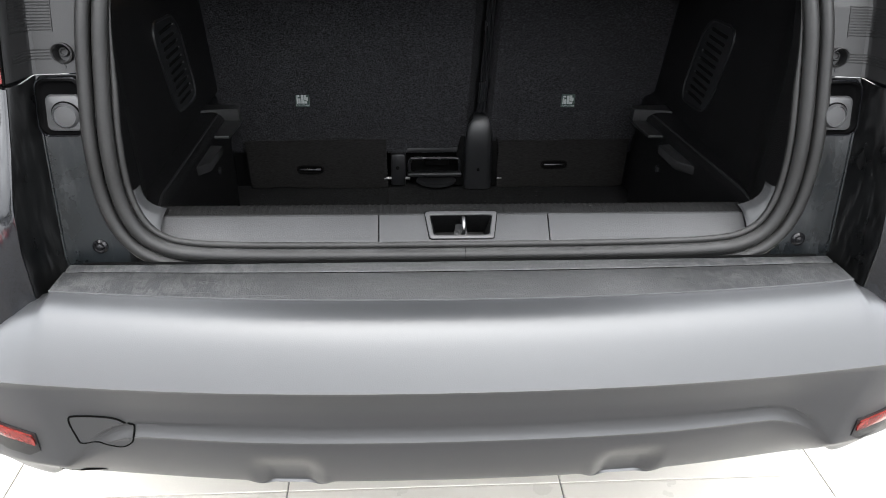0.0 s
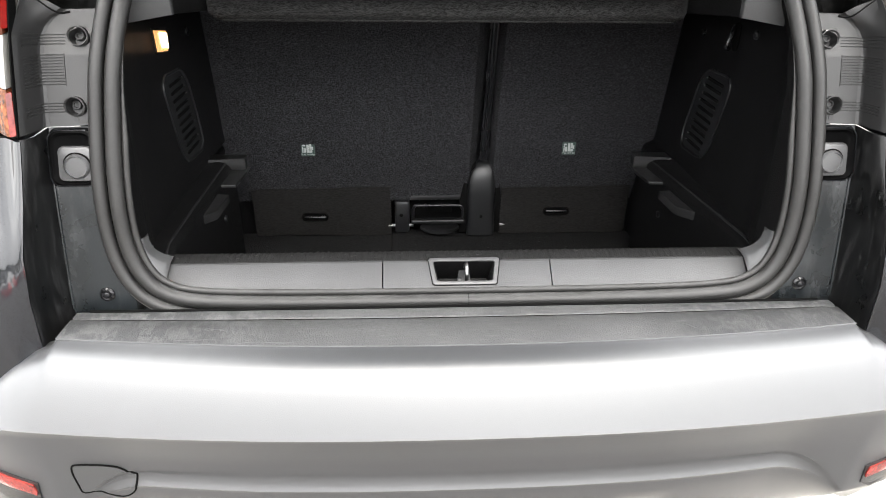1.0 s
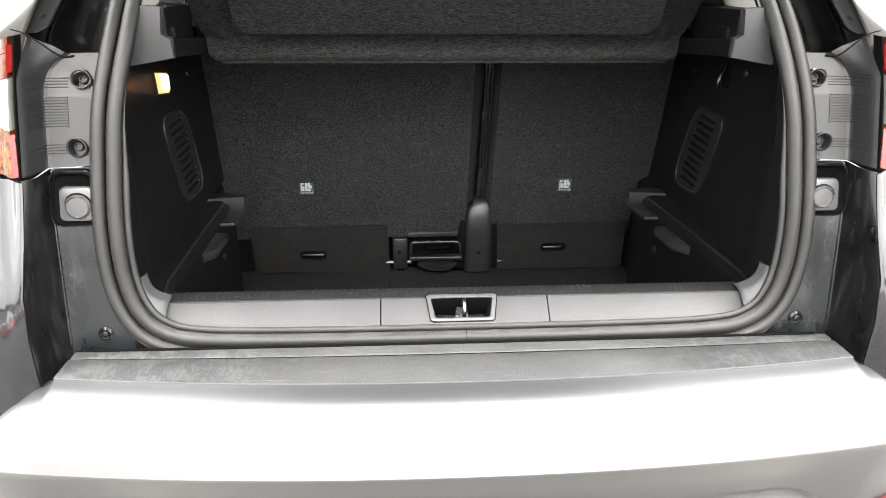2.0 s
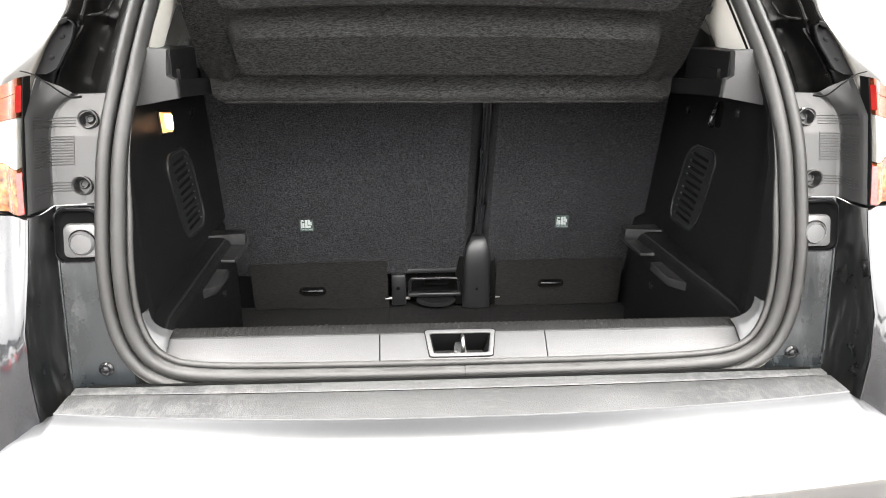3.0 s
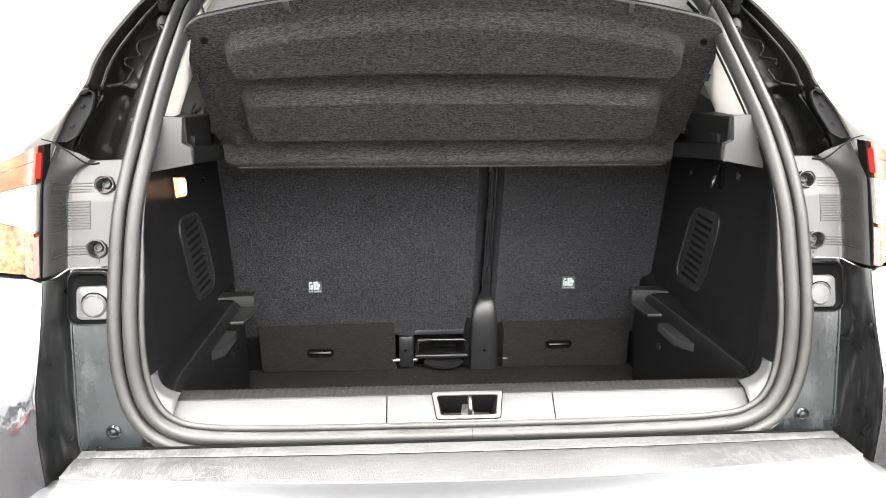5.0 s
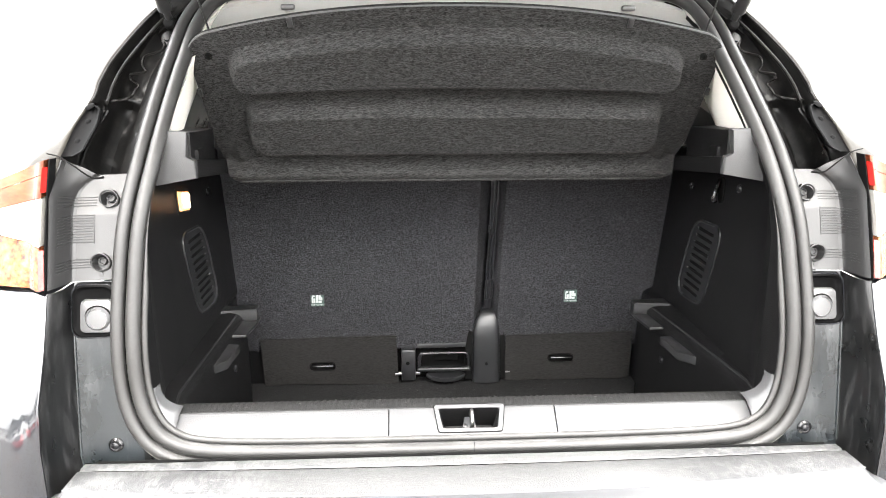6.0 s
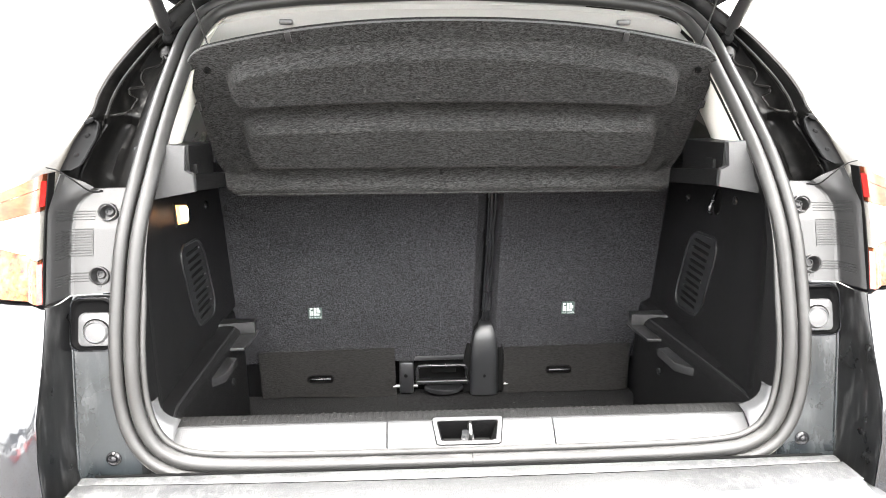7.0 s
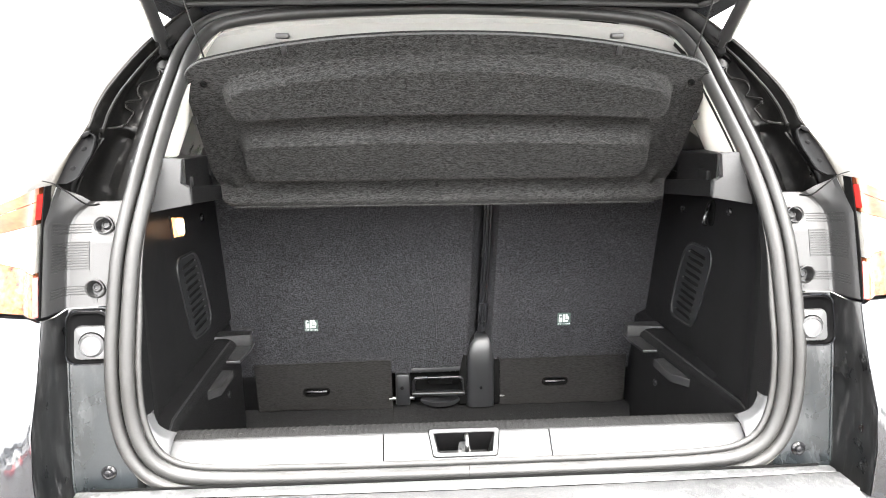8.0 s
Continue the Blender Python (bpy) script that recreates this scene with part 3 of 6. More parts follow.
def seal_x(z):
    return float(np.interp(z, (0.70, 0.722, 0.752, 0.80, 0.87, 0.953, 1.04, 1.13, 1.21, 1.265, 1.33, 1.37, 1.39), (0.40, 0.452, 0.482, 0.497, 0.501, 0.498, 0.491, 0.476, 0.46, 0.449, 0.437, 0.412, 0.36)))


def lamp_rear(z):
    """How far to the rear the inner edge of the tail lamp reaches."""
    return float(np.interp(z, (0.956, 1.03, 1.082, 1.14), (-0.057, -0.034, -0.016, 0.004)))


def skin_row(z, s, first_x, rear=None):
    """The outer skin in plan at a height, from the recess outwards and forwards."""
    yr = rear or jamb_rear(z)
    full = float(np.interp(z, (0.3, 0.6, 0.75, 0.95, 1.15), (0.84, 0.872, 0.878, 0.868, 0.835)))
    pts = [(first_x, yr + 0.002), (first_x + 0.0015, yr - 0.002), (first_x + 0.005, yr - 0.003), (0.65, yr + 0.012), (0.73, yr + 0.052), (0.80, yr + 0.13), (full - 0.02, yr + 0.32), (full, 0.62), (full, 1.0)]
    lean = 0.15 * (min(z, 0.90) - 0.80)
    return [Vector((s * q.x, q.y + lean * ease((q.x - first_x - 0.004) / 0.02), z)) for q in spline([(x, y, 0) for x, y in pts], 5)]


for s in (-1, 1):
    side_label = "glossy black painted rear quarter panel"
    quarter_bm = bmesh.new()
    add_shell(quarter_bm, [skin_row(z, s, 0.5795) for z in (0.56, 0.60, 0.65, 0.70, 0.76, 0.82, 0.88, 0.92, 0.955)], (s * 0.004, 0.012, 0))
    quarter = part("quarter_panel", quarter_bm, M_PAINT, car, side_label)
    jamb_bm = bmesh.new()
    rows = []
    for z in (0.64, 0.68, 0.72, 0.76, 0.80, 0.84, 0.88, 0.92, 0.9565):
        y0, y1 = depth_at(z) - 0.004, jamb_rear(z)
        w = 0.004 * math.sin((z - 0.64) * 14)
        rows.append([Vector((s * q.x, q.y, z)) for q in spline([(0.569, y0, 0), (0.5705, y0 - 0.006, 0), (0.5735 + w, y0 + (y1 - y0) * 0.4, 0), (0.5735 + w, y0 + (y1 - y0) * 0.75, 0), (0.5775, y1, 0), (0.579, y1 - 0.001, 0)], 3)])
    add_shell(jamb_bm, rows, (s * 0.003, 0.002, 0))
    part("recess_wall", jamb_bm, M_WALL, quarter, "dusty black inner wall of the recess")
    face_bm = bmesh.new()
    rows = []
    for z in (0.690, 0.70, 0.715, 0.735, 0.76, 0.80, 0.85, 0.90, 0.9565):
        x0 = max(seal_x(z) - 0.01, 0.40)
        y0 = depth_at(z)
        rows.append([Vector((s * x, y0 + dy, z)) for x, dy in ((x0, 0.002), (x0 + 0.02, 0.0015), (x0 * 0.4 + 0.573 * 0.6, -0.001), (0.565, -0.003), (0.570, -0.005))])
    add_shell(face_bm, rows, (0, 0.01, 0))
    face = part("recess_face", face_bm, M_JAMB, quarter, "dusty dark painted metal beside the seal")
    edge_bm = bmesh.new()
    add_tube(edge_bm, [(s * 0.5692, depth_at(z) - 0.006, z) for z in (0.70, 0.74, 0.8, 0.86, 0.92, 0.945)], 0.0022, 8)
    part("seam_bead", edge_bm, M_JAMB, face)
    screw_bm = bmesh.new()
    add_disc(screw_bm, (s * 0.520, depth_at(0.718) - 0.001, 0.718), (0, -1, 0.05), [(0.011, -0.002), (0.011, 0.002), (0.0085, 0.005), (0.0082, 0.0025), (0.0055, 0.002), (0.005, 0.005), (0.002, 0.006)])
    part("screw", screw_bm, M_GLOSS, face, "black plastic push fastener")
    # rubber stop in its glossy frame
    frame_bm = bmesh.new()
    fx, fz = 0.534, 0.917
    fy = depth_at(fz)
    rings = []
    for scale_w, scale_h, lift in ((0.066, 0.078, 0.0), (0.062, 0.074, 0.006), (0.056, 0.068, 0.0068), (0.051, 0.063, 0.003), (0.046, 0.058, 0.0012)):
        rings.append([Vector((s * (a), depth_at(b) - 0.003 - lift, b)) for a, b in rounded(fx + 0.006, fz, scale_w, scale_h, 0.014)])
    vs = add_grid(frame_bm, rings, close_u=True)
    frame_bm.faces.new(vs[-1])
    border_bm = bmesh.new()
    add_tube(border_bm, rings[1], 0.0012, 6, closed=True)
    stop = part("stop_frame", frame_bm, M_CAP, face, "glossy black frame of the rubber stop")
    pad_bm = bmesh.new()
    pad = [Vector((s * a, depth_at(b) - 0.002, b)) for a, b in rounded(fx + 0.002, fz - 0.007, 0.046, 0.046, 0.008)]
    add_prism(pad_bm, pad, (0, -0.009, 0), 0.003)
    part("stop_base", pad_bm, M_FRAME, stop)
    part("frame_border", border_bm, M_PAINT, stop, "shining rounded edge")
    groove_bm = bmesh.new()
    add_tube(groove_bm, [(s * (fx - 0.001 + 0.0185 * math.cos(k * math.pi / 12)), fy - 0.0112, fz - 0.010 + 0.0185 * math.sin(k * math.pi / 12)) for k in range(24)], 0.0014, 6, closed=True)
    part("stop_groove", groove_bm, M_HOLE, stop)
    cup_bm = bmesh.new()
    add_disc(cup_bm, (s * (fx - 0.001), fy - 0.009, fz - 0.010), (0, -1, 0.12), [(0.0175, -0.004), (0.0175, 0.006), (0.0145, 0.010), (0.0135, 0.008), (0.006, 0.0085), (0.002, 0.0085)])
    part("rubber_stop", cup_bm, M_FRAME, stop, "round grey rubber stop")

    # grey plastic cover of the pillar, beside the lamp
    def cover_line(z):
        """Section of the cover at a height: its face from the seal, the ridge, the wall beside the lamp."""
        top = max(0.0, z - 1.073)
        y0 = depth_at(z)
        xr = float(np.interp(z, (1.073, 1.085, 1.095, 1.105), (0.569, 0.564, 0.555, 0.540)))
        zw = z + float(np.interp(z, (0.9, 1.06, 1.105), (0, 0.004, 0.024)))
        yw = jamb_rear(zw)
        x0 = seal_x(z) + 0.002
        return [(x0, y0 + 0.004, z), (x0 + 0.018, y0 - 0.004, z), (x0 * 0.5 + xr * 0.5 + 0.005, y0 - 0.009, z), (xr - 0.005, y0 - 0.0125, z), (xr - 0.0012, y0 - 0.0148, z), (xr + 0.0006, y0 - 0.0185, z + (zw - z) * 0.1),
                (xr * 0.65 + 0.5765 * 0.35, (y0 - 0.0185) * 0.6 + (yw + 0.006) * 0.4, z + (zw - z) * 0.45), (0.5762, yw + 0.006, z + (zw - z) * 0.9), (0.5795, yw - 0.001, zw)]

    def cover_row(z):
        """The section, divided finely enough for the screw holes to be cut."""
        line = [Vector(q) for q in cover_line(z)]
        cuts = (4, 10, 10, 2, 2, 4, 4, 2)
        return [a_.lerp(b_, k / n_) for a_, b_, n_ in zip(line, line[1:], cuts) for k in range(n_)] + line[-1:]

    SCREWS = ((0.530, 0.985), (0.521, 1.072))
    cover_bm = bmesh.new()
    add_shell(cover_bm, [[Vector((s * q.x, q.y, q.z)) for q in cover_row(0.9595 + 0.1455 * k / 64)] for k in range(65)], (s * 0.004, 0.006, 0))
    holes = [f for f in cover_bm.faces if any(math.hypot(abs(f.calc_center_median().x) - cx, f.calc_center_median().z - cz) < 0.0112 for cx, cz in SCREWS)]
    bmesh.ops.delete(cover_bm, geom=holes, context="FACES")
    # round off the rims of the holes
    for v in cover_bm.verts:
        for cx, cz in SCREWS:
            away = math.hypot(abs(v.co.x) - cx, v.co.z - cz)
            if v.is_boundary and away < 0.017:
                k = 0.0120 / away
                v.co.x, v.co.z = s * (cx + (abs(v.co.x) - cx) * k), cz + (v.co.z - cz) * k
    cover = part("pillar_cover", cover_bm, M_COVER, car, "grey grained plastic cover with ribs", sharp=20)
    for cx, zc in SCREWS:
        c = (s * cx, depth_at(zc) - 0.0114, zc)
        tilt = (depth_at(zc + 0.02) - depth_at(zc - 0.02)) / 0.04
        sc_bm = bmesh.new()
        add_disc(sc_bm, c, (0, -1, tilt), [(0.0122, -0.018), (0.0122, 0.0002), (0.0114, 0.0004), (0.0106, -0.004), (0.0098, -0.013), (0.0090, -0.015), (0.001, -0.015)])
        cup = part("screw_recess", sc_bm, M_GREYTRIM, cover, "dark round screw recess")
        lip_bm = bmesh.new()
        lip = [[Vector(c) + Vector((r_ * math.cos(k * math.pi / 12), -h_, r_ * math.sin(k * math.pi / 12) + tilt * h_)) for k in range(24)] for r_, h_ in ((0.0146, -0.0035), (0.0140, 0.0010), (0.0126, 0.0014), (0.0113, 0.0002))]
        add_grid(lip_bm, lip, close_u=True)
        part("recess_lip", lip_bm, M_COVER, cover)
        h_bm = bmesh.new()
        add_disc(h_bm, (c[0] + s * 0.0015, c[1] + 0.0125, c[2] - 0.001), (0, -1, tilt), [(0.0064, -0.004), (0.0064, 0.0010), (0.0056, 0.0022), (0.0040, 0.0024), (0.0030, 0.0004), (0.001, 0.0004)])
        part("screw", h_bm, M_FOOT, cup, "dark recessed screw")
    for zc, n, x_from in ((0.9835, 4, 0.543), (1.0315, 11, 0.5395), (1.0685, 4, 0.538)):
        for k in range(n):
            z = zc + (k - (n - 1) / 2) * 0.0037
            line = [Vector(q) for q in cover_line(z)]
            a = line[2].lerp(line[3], min(1, max(0, (x_from - line[2].x) / (line[3].x - line[2].x))))
            rib_bm = bmesh.new()
            add_tube(rib_bm, [(s * q.x, q.y, q.z) for q in (a, line[3], line[4], line[5], line[6], line[6].lerp(line[7], 0.7))], 0.0008, 6)
            part("rib", rib_bm, M_COVER, cover)
    stem_bm = bmesh.new()
    add_tube(stem_bm, [(s * 0.5395, depth_at(z) - 0.0098, z) for z in (1.011, 1.03, 1.0515)], 0.0008, 6)
    part("rib", stem_bm, M_COVER, cover)
    for k, xk in enumerate((0.512, 0.532, 0.547)):
        bar_bm = bmesh.new()
        add_prism(bar_bm, [Vector((s * a, depth_at(b) - 0.0062, b)) for a, b in rounded(xk, 0.9675, 0.010, 0.006, 0.0025, 2)], (0, -0.0015, 0))
        part("moulded_mark", bar_bm, M_COVER, cover)

    # tail lamp, in bands
    lamp = None

    def lamp_point(v, z0):
        bulge = 0.006 * math.sin(math.pi * (z0 - 0.94) / 0.2)
        drop = max(0.0, abs(v.x) - 0.585) * 0.36 * max(0, z0 - 0.96) / 0.17
        rise = max(0.0, abs(v.x) - 0.585) * 0.30 * max(0.0, 1 - abs(z0 - 1.019) / 0.058)
        return Vector((v.x, v.y - bulge, v.z - drop + rise))

    for name, mat, zs, lab in (("clear_lens", M_CLEAR, (1.0195, 1.035, 1.05, 1.065, 1.084), "clear middle lens"), ("amber_lens", M_AMBER, (0.962, 0.975, 0.99, 1.005, 1.0185), "amber lower lens"),
                               ("red_lens", M_PEACH, (1.085, 1.095, 1.105, 1.115), "pale red upper lens"), ("lamp_cap", M_PEACH, (1.116, 1.125, 1.134), "red top of the lamp")):
        b = bmesh.new()
        add_shell(b, [[lamp_point(v, z) for v in skin_row(z, s, 0.588, lamp_rear(z))[:28]] for z in zs], (0, 0.02, 0))
        ob = part(name, b, mat, lamp or car, lab)
        if lamp is None:
            ob.name = "tail_lamp"
            ob["label"] = "tail lamp with red, clear and amber lenses"
            lamp = ob
    for mat, zs in ((M_RED, (1.091, 1.10, 1.112, 1.124)), (M_REFLECT, (0.963, 0.98, 1.0, 1.016))):
        b = bmesh.new()
        rows = [[Vector((s * (0.582 + 0.0024 * k), lamp_rear(z) - 0.003 - 0.006 * math.sin(math.pi * (z - 0.94) / 0.2) - 0.003 * k, z)) for k in range(3)] for z in zs]
        add_shell(b, rows, (0, 0.014, 0))
        part("lens_edge", b, mat, lamp, "bright lens edge strip")
    b = bmesh.new()
    add_shell(b, [[Vector((s * (0.5805 + 0.0015 * k), lamp_rear(z) - 0.002 - 0.005 * math.sin(math.pi * (z - 0.94) / 0.2), z)) for k in range(2)] for z in (0.960, 0.98, 1.02, 1.06, 1.10, 1.134)], (0, 0.02, 0))
    part("lamp_gasket", b, M_HOLE, lamp)
    bowl_bm = bmesh.new()
    add_shell(bowl_bm, [[v + Vector((0, 0.035, 0)) for v in skin_row(z, s, 0.60, lamp_rear(z))[:26]] for z in (0.955, 1.0, 1.05, 1.09)], (0, 0.03, 0))
    part("lamp_bowl", bowl_bm, M_WHITE, lamp, "pale reflector bowl")

    # upper gutter and the roof's side
    gutter_bm, skin_bm = bmesh.new(), bmesh.new()
    g_rows, k_rows = [], []
    edge = spline([(0.578, 0.014, 1.090), (0.583, 0.029, 1.117), (0.583, 0.042, 1.134), (0.575, 0.071, 1.168), (0.562, 0.098, 1.199), (0.555, 0.114, 1.217), (0.553, 0.131, 1.236), (0.546, 0.160, 1.264),
                   (0.534, 0.187, 1.290), (0.513, 0.228, 1.328), (0.488, 0.268, 1.363), (0.460, 0.305, 1.395), (0.42, 0.340, 1.425), (0.35, 0.368, 1.450)], 4)
    for e in edge:
        zi = min(e.z - 0.01 - 0.02 * ease((1.24 - e.z) / 0.08), 1.385)
        inner, outer = Vector((seal_x(zi) + 0.02, depth_at(zi) + 0.012, zi)), e
        basin = ease((1.215 - e.z) / 0.02)
        hollow = 0.036 * min(1, max(0.25, (1.42 - e.z) / 0.2)) + 0.022 * basin
        pts = [inner, inner.lerp(outer, 0.22) + Vector((0, hollow * 0.6, 0)), inner.lerp(outer, 0.48) + Vector((0, hollow, 0.004)), inner.lerp(outer, 0.68) + Vector((0, hollow * 0.8, 0)),
               outer + Vector((-0.0185, 0.012 + 0.02 * basin, -0.005)), outer + Vector((-0.0145, 0.007 + 0.025 * basin, -0.004)), outer + Vector((-0.0095, 0.018 + 0.01 * basin, -0.004)), outer + Vector((-0.003, 0.006, -0.001)), outer]
        g_rows.append([Vector((s * q.x, q.y, q.z)) for q in spline(pts, 2)])
        # the roof skin outside the gutter: a rounded shoulder, widest over the lamp
        wide = float(np.interp(e.z, (1.09, 1.125, 1.15, 1.17, 1.20, 1.235, 1.30, 1.37, 1.45), (0.060, 0.046, 0.022, 0.009, 0.006, 0.0135, 0.013, 0.009, 0.004)))
        out = [outer, outer + Vector((wide * 0.2, -0.001, 0.003)), outer + Vector((wide * 0.65, 0.003, 0.004)), outer + Vector((wide, 0.010, 0.003)), outer + Vector((wide + 0.018, 0.056, 0.008)), outer + Vector((wide + 0.045, 0.15, 0.018)), outer + Vector((wide + 0.065, 0.40, 0.03)), outer + Vector((wide + 0.075, 0.8, 0.03))]
        k_rows.append([Vector((s * q.x, q.y, q.z)) for q in spline(out, 3)])
    add_shell(gutter_bm, g_rows, (s * 0.004, 0.008, 0))
    add_shell(skin_bm, k_rows, (-s * 0.003, 0.014, -0.008))
    roof_side = part("roof_side", skin_bm, M_ROOF, car, "black painted roof pillar")
    gutter = part("rain_gutter", gutter_bm, M_GUTTER, roof_side, "dusty black rain gutter")
    # wavy bead of sealant along the gutter
    bead = []
    way = spline([(0.484, 0.190, 1.300), (0.484, 0.178, 1.287), (0.504, 0.170, 1.277), (0.508, 0.158, 1.262), (0.503, 0.150, 1.252), (0.519, 0.144, 1.248), (0.517, 0.136, 1.240), (0.509, 0.126, 1.231), (0.514, 0.116, 1.219), (0.517, 0.108, 1.212), (0.531, 0.106, 1.2085), (0.545, 0.106, 1.208)], 6)
    for q in way:
        near = min(((p - Vector((s * q.x, q.y, q.z))).cross((Vector((s * q.x, q.y, q.z)) - Vector((0, -1.03, 1.25))).normalized()).length, i, j) for i, r_ in enumerate(g_rows) for j, p in enumerate(r_))
        bead.append(Vector((s * q.x, g_rows[near[1]][near[2]].y - 0.002, q.z)))
    bead = spline(bead[::3], 3)
    bead_bm = bmesh.new()
    add_tube(bead_bm, bead, 0.0019, 6)
    part("sealant_bead", bead_bm, M_RAIL, gutter, "wavy bead of sealant")
    rail_rows = [r_ for r_ in g_rows if r_[-1].z > 1.205]
    for j_, rad in ((9, 0.0030), (16, 0.0022)):
        rail_bm = bmesh.new()
        add_tube(rail_bm, [r_[j_] + Vector((0, -0.001, 0)) for r_ in rail_rows[:-6]], rad, 8)
        part("drip_rail", rail_bm, M_RAIL, gutter, "dusty raised drip rail")
    # glossy black end piece of the gutter over the lamp: flat panel, bright ridge, wall into the basin
    ridge = spline([(0.551, 0.099, 1.203), (0.542, 0.095, 1.196), (0.541, 0.080, 1.178), (0.547, 0.062, 1.158), (0.553, 0.048, 1.142), (0.566, 0.041, 1.134)], 5)
    rim = spline([(0.560, 0.102, 1.204), (0.562, 0.097, 1.198), (0.573, 0.076, 1.174), (0.578, 0.059, 1.154), (0.582, 0.044, 1.137), (0.583, 0.041, 1.133)], 5)
    cap_bm = bmesh.new()
    rows_c = []
    for a_, b_ in zip(ridge, rim):
        rows_c.append([Vector((s * q.x, q.y - 0.004 + d_, q.z)) for q, d_ in ((a_ + Vector((0.004, 0.020, 0)), 0), (a_ + Vector((0.001, 0.007, 0)), 0), (a_ + Vector((-0.001, 0.001, 0)), 0), (a_.lerp(b_, 0.08), -0.001), (a_.lerp(b_, 0.2), 0.002), (a_.lerp(b_, 0.55), 0.0045), (a_.lerp(b_, 0.92), 0.003), (b_, 0.001))])
    add_shell(cap_bm, rows_c, (s * 0.002, 0.006, 0))
    cap = part("gutter_cap", cap_bm, M_CAP, gutter, "glossy black plastic gutter end piece", sharp=50)
    ridge_bm = bmesh.new()
    add_tube(ridge_bm, [Vector((s * q.x, q.y - 0.005, q.z)) for q in ridge], lambda f: 0.001 + 0.0022 * math.sin(math.pi * min(1, f * 1.6)) ** 2, 8)
    part("cap_ridge", ridge_bm, M_CAP, cap, "shining edge of the end piece")
    knob_bm = bmesh.new()
    add_prism(knob_bm, [Vector((s * q.x, q.y - 0.006, q.z)) for q in spline([(0.552, 0.103, 1.2065), (0.561, 0.102, 1.2045), (0.5655, 0.098, 1.199), (0.560, 0.096, 1.1965), (0.551, 0.099, 1.201)], 3, closed=True)], (0, 0.008, 0), 0.002)
    part("cap_knob", knob_bm, M_CAP, cap, "grey end knob")
    for q in ((0.557, 0.083, 1.180), (0.566, 0.060, 1.153)):
        nub = bmesh.new()
        add_disc(nub, (s * q[0], q[1] - 0.001, q[2]), (0, -1, 0.5), [(0.0045, -0.004), (0.0045, 0.0006), (0.0035, 0.0014), (0.001, 0.0016)], 12)
        part("cap_nub", nub, M_CAP, cap)
    joint_bm = bmesh.new()
    add_tube(joint_bm, spline([(s * 0.522, 0.030, 1.1045), (s * 0.536, 0.021, 1.1055), (s * 0.563, 0.028, 1.122), (s * 0.584, 0.035, 1.1335), (s * 0.600, 0.034, 1.1385)], 5), lambda f: 0.0016 - 0.0009 * f, 6)
    part("joint_gap", joint_bm, M_HOLE, gutter)

# ---- roof and tailgate
roof_bm = bmesh.new()
rows = []
for y, z, w in ((0.372, 1.452, 0.37), (0.42, 1.474, 0.45), (0.60, 1.51, 0.52), (1.0, 1.54, 0.56), (1.6, 1.55, 0.57)):
    rows.append([Vector((w * u, y, z + 0.02 * (1 - u * u))) for u in (-1, -0.75, -0.5, -0.25, 0, 0.25, 0.5, 0.75, 1)])
add_shell(roof_bm, rows, (0, 0, -0.02))
part("roof", roof_bm, M_PAINT, car, "black painted roof")
header_bm = bmesh.new()
hrows = []
for (x, y, z) in spline([(-0.492, 0.245, 1.325), (-0.442, 0.302, 1.382), (-0.385, 0.352, 1.416), (-0.25, 0.375, 1.434), (0, 0.382, 1.441), (0.25, 0.375, 1.434), (0.385, 0.352, 1.416), (0.442, 0.302, 1.382), (0.492, 0.245, 1.325)], 5):
    hrows.append([Vector((x, y + a, z + b)) for a, b in ((0.004, -0.036), (-0.012, -0.012), (-0.004, -0.006), (0.004, 0.012), (0.002, 0.026), (0.03, 0.035))])
add_shell(header_bm, hrows, (0, 0.02, 0))
part("roof_header", header_bm, M_GUTTER, car, "black painted header over the opening")

tailgate = new("tailgate")
tailgate.parent = car
tailgate["label"] = "raised black tailgate"
TG = Matrix.Translation((0, 0.345, 1.458)) @ Matrix.Rotation(radians(-23), 4, "X")


def tg(x, d, h):
    """A place on the open tailgate: across, down from its hinge, out from its outer skin."""
    return TG @ Vector((x, -d, h))


skin_bm = bmesh.new()
rows = []
for d, w, h in ((0.0, 0.47, 0.0), (0.05, 0.53, 0.02), (0.25, 0.57, 0.03), (0.5, 0.60, 0.03), (0.60, 0.61, 0.04), (0.80, 0.60, 0.03), (0.98, 0.575, 0.0), (1.0, 0.565, -0.02)):
    rows.append([tg(w * u, d, h - 0.05 * u * u) for u in (-1, -0.9, -0.6, -0.3, 0, 0.3, 0.6, 0.9, 1)])
add_shell(skin_bm, rows, (0, 0, -0.03))
part("outer_skin", skin_bm, M_PAINT, tailgate)
lining_bm = bmesh.new()
rows = []
for d, w, h in ((0.03, 0.455, -0.030), (0.045, 0.475, -0.055), (0.10, 0.485, -0.065), (0.30, 0.50, -0.06), (0.5, 0.515, -0.07), (0.56, 0.515, -0.10), (0.80, 0.50, -0.10), (0.95, 0.48, -0.08), (0.965, 0.46, -0.05)):
    rows.append([tg(w * u, d, h - 0.012 * u * u) for u in (-1, -0.97, -0.6, -0.3, 0, 0.3, 0.6, 0.97, 1)])
add_shell(lining_bm, rows, TG.to_3x3() @ Vector((0, 0, 0.02)))
part("inner_lining", lining_bm, M_TRIM, tailgate, "black plastic inner lining")
edge_bm = bmesh.new()
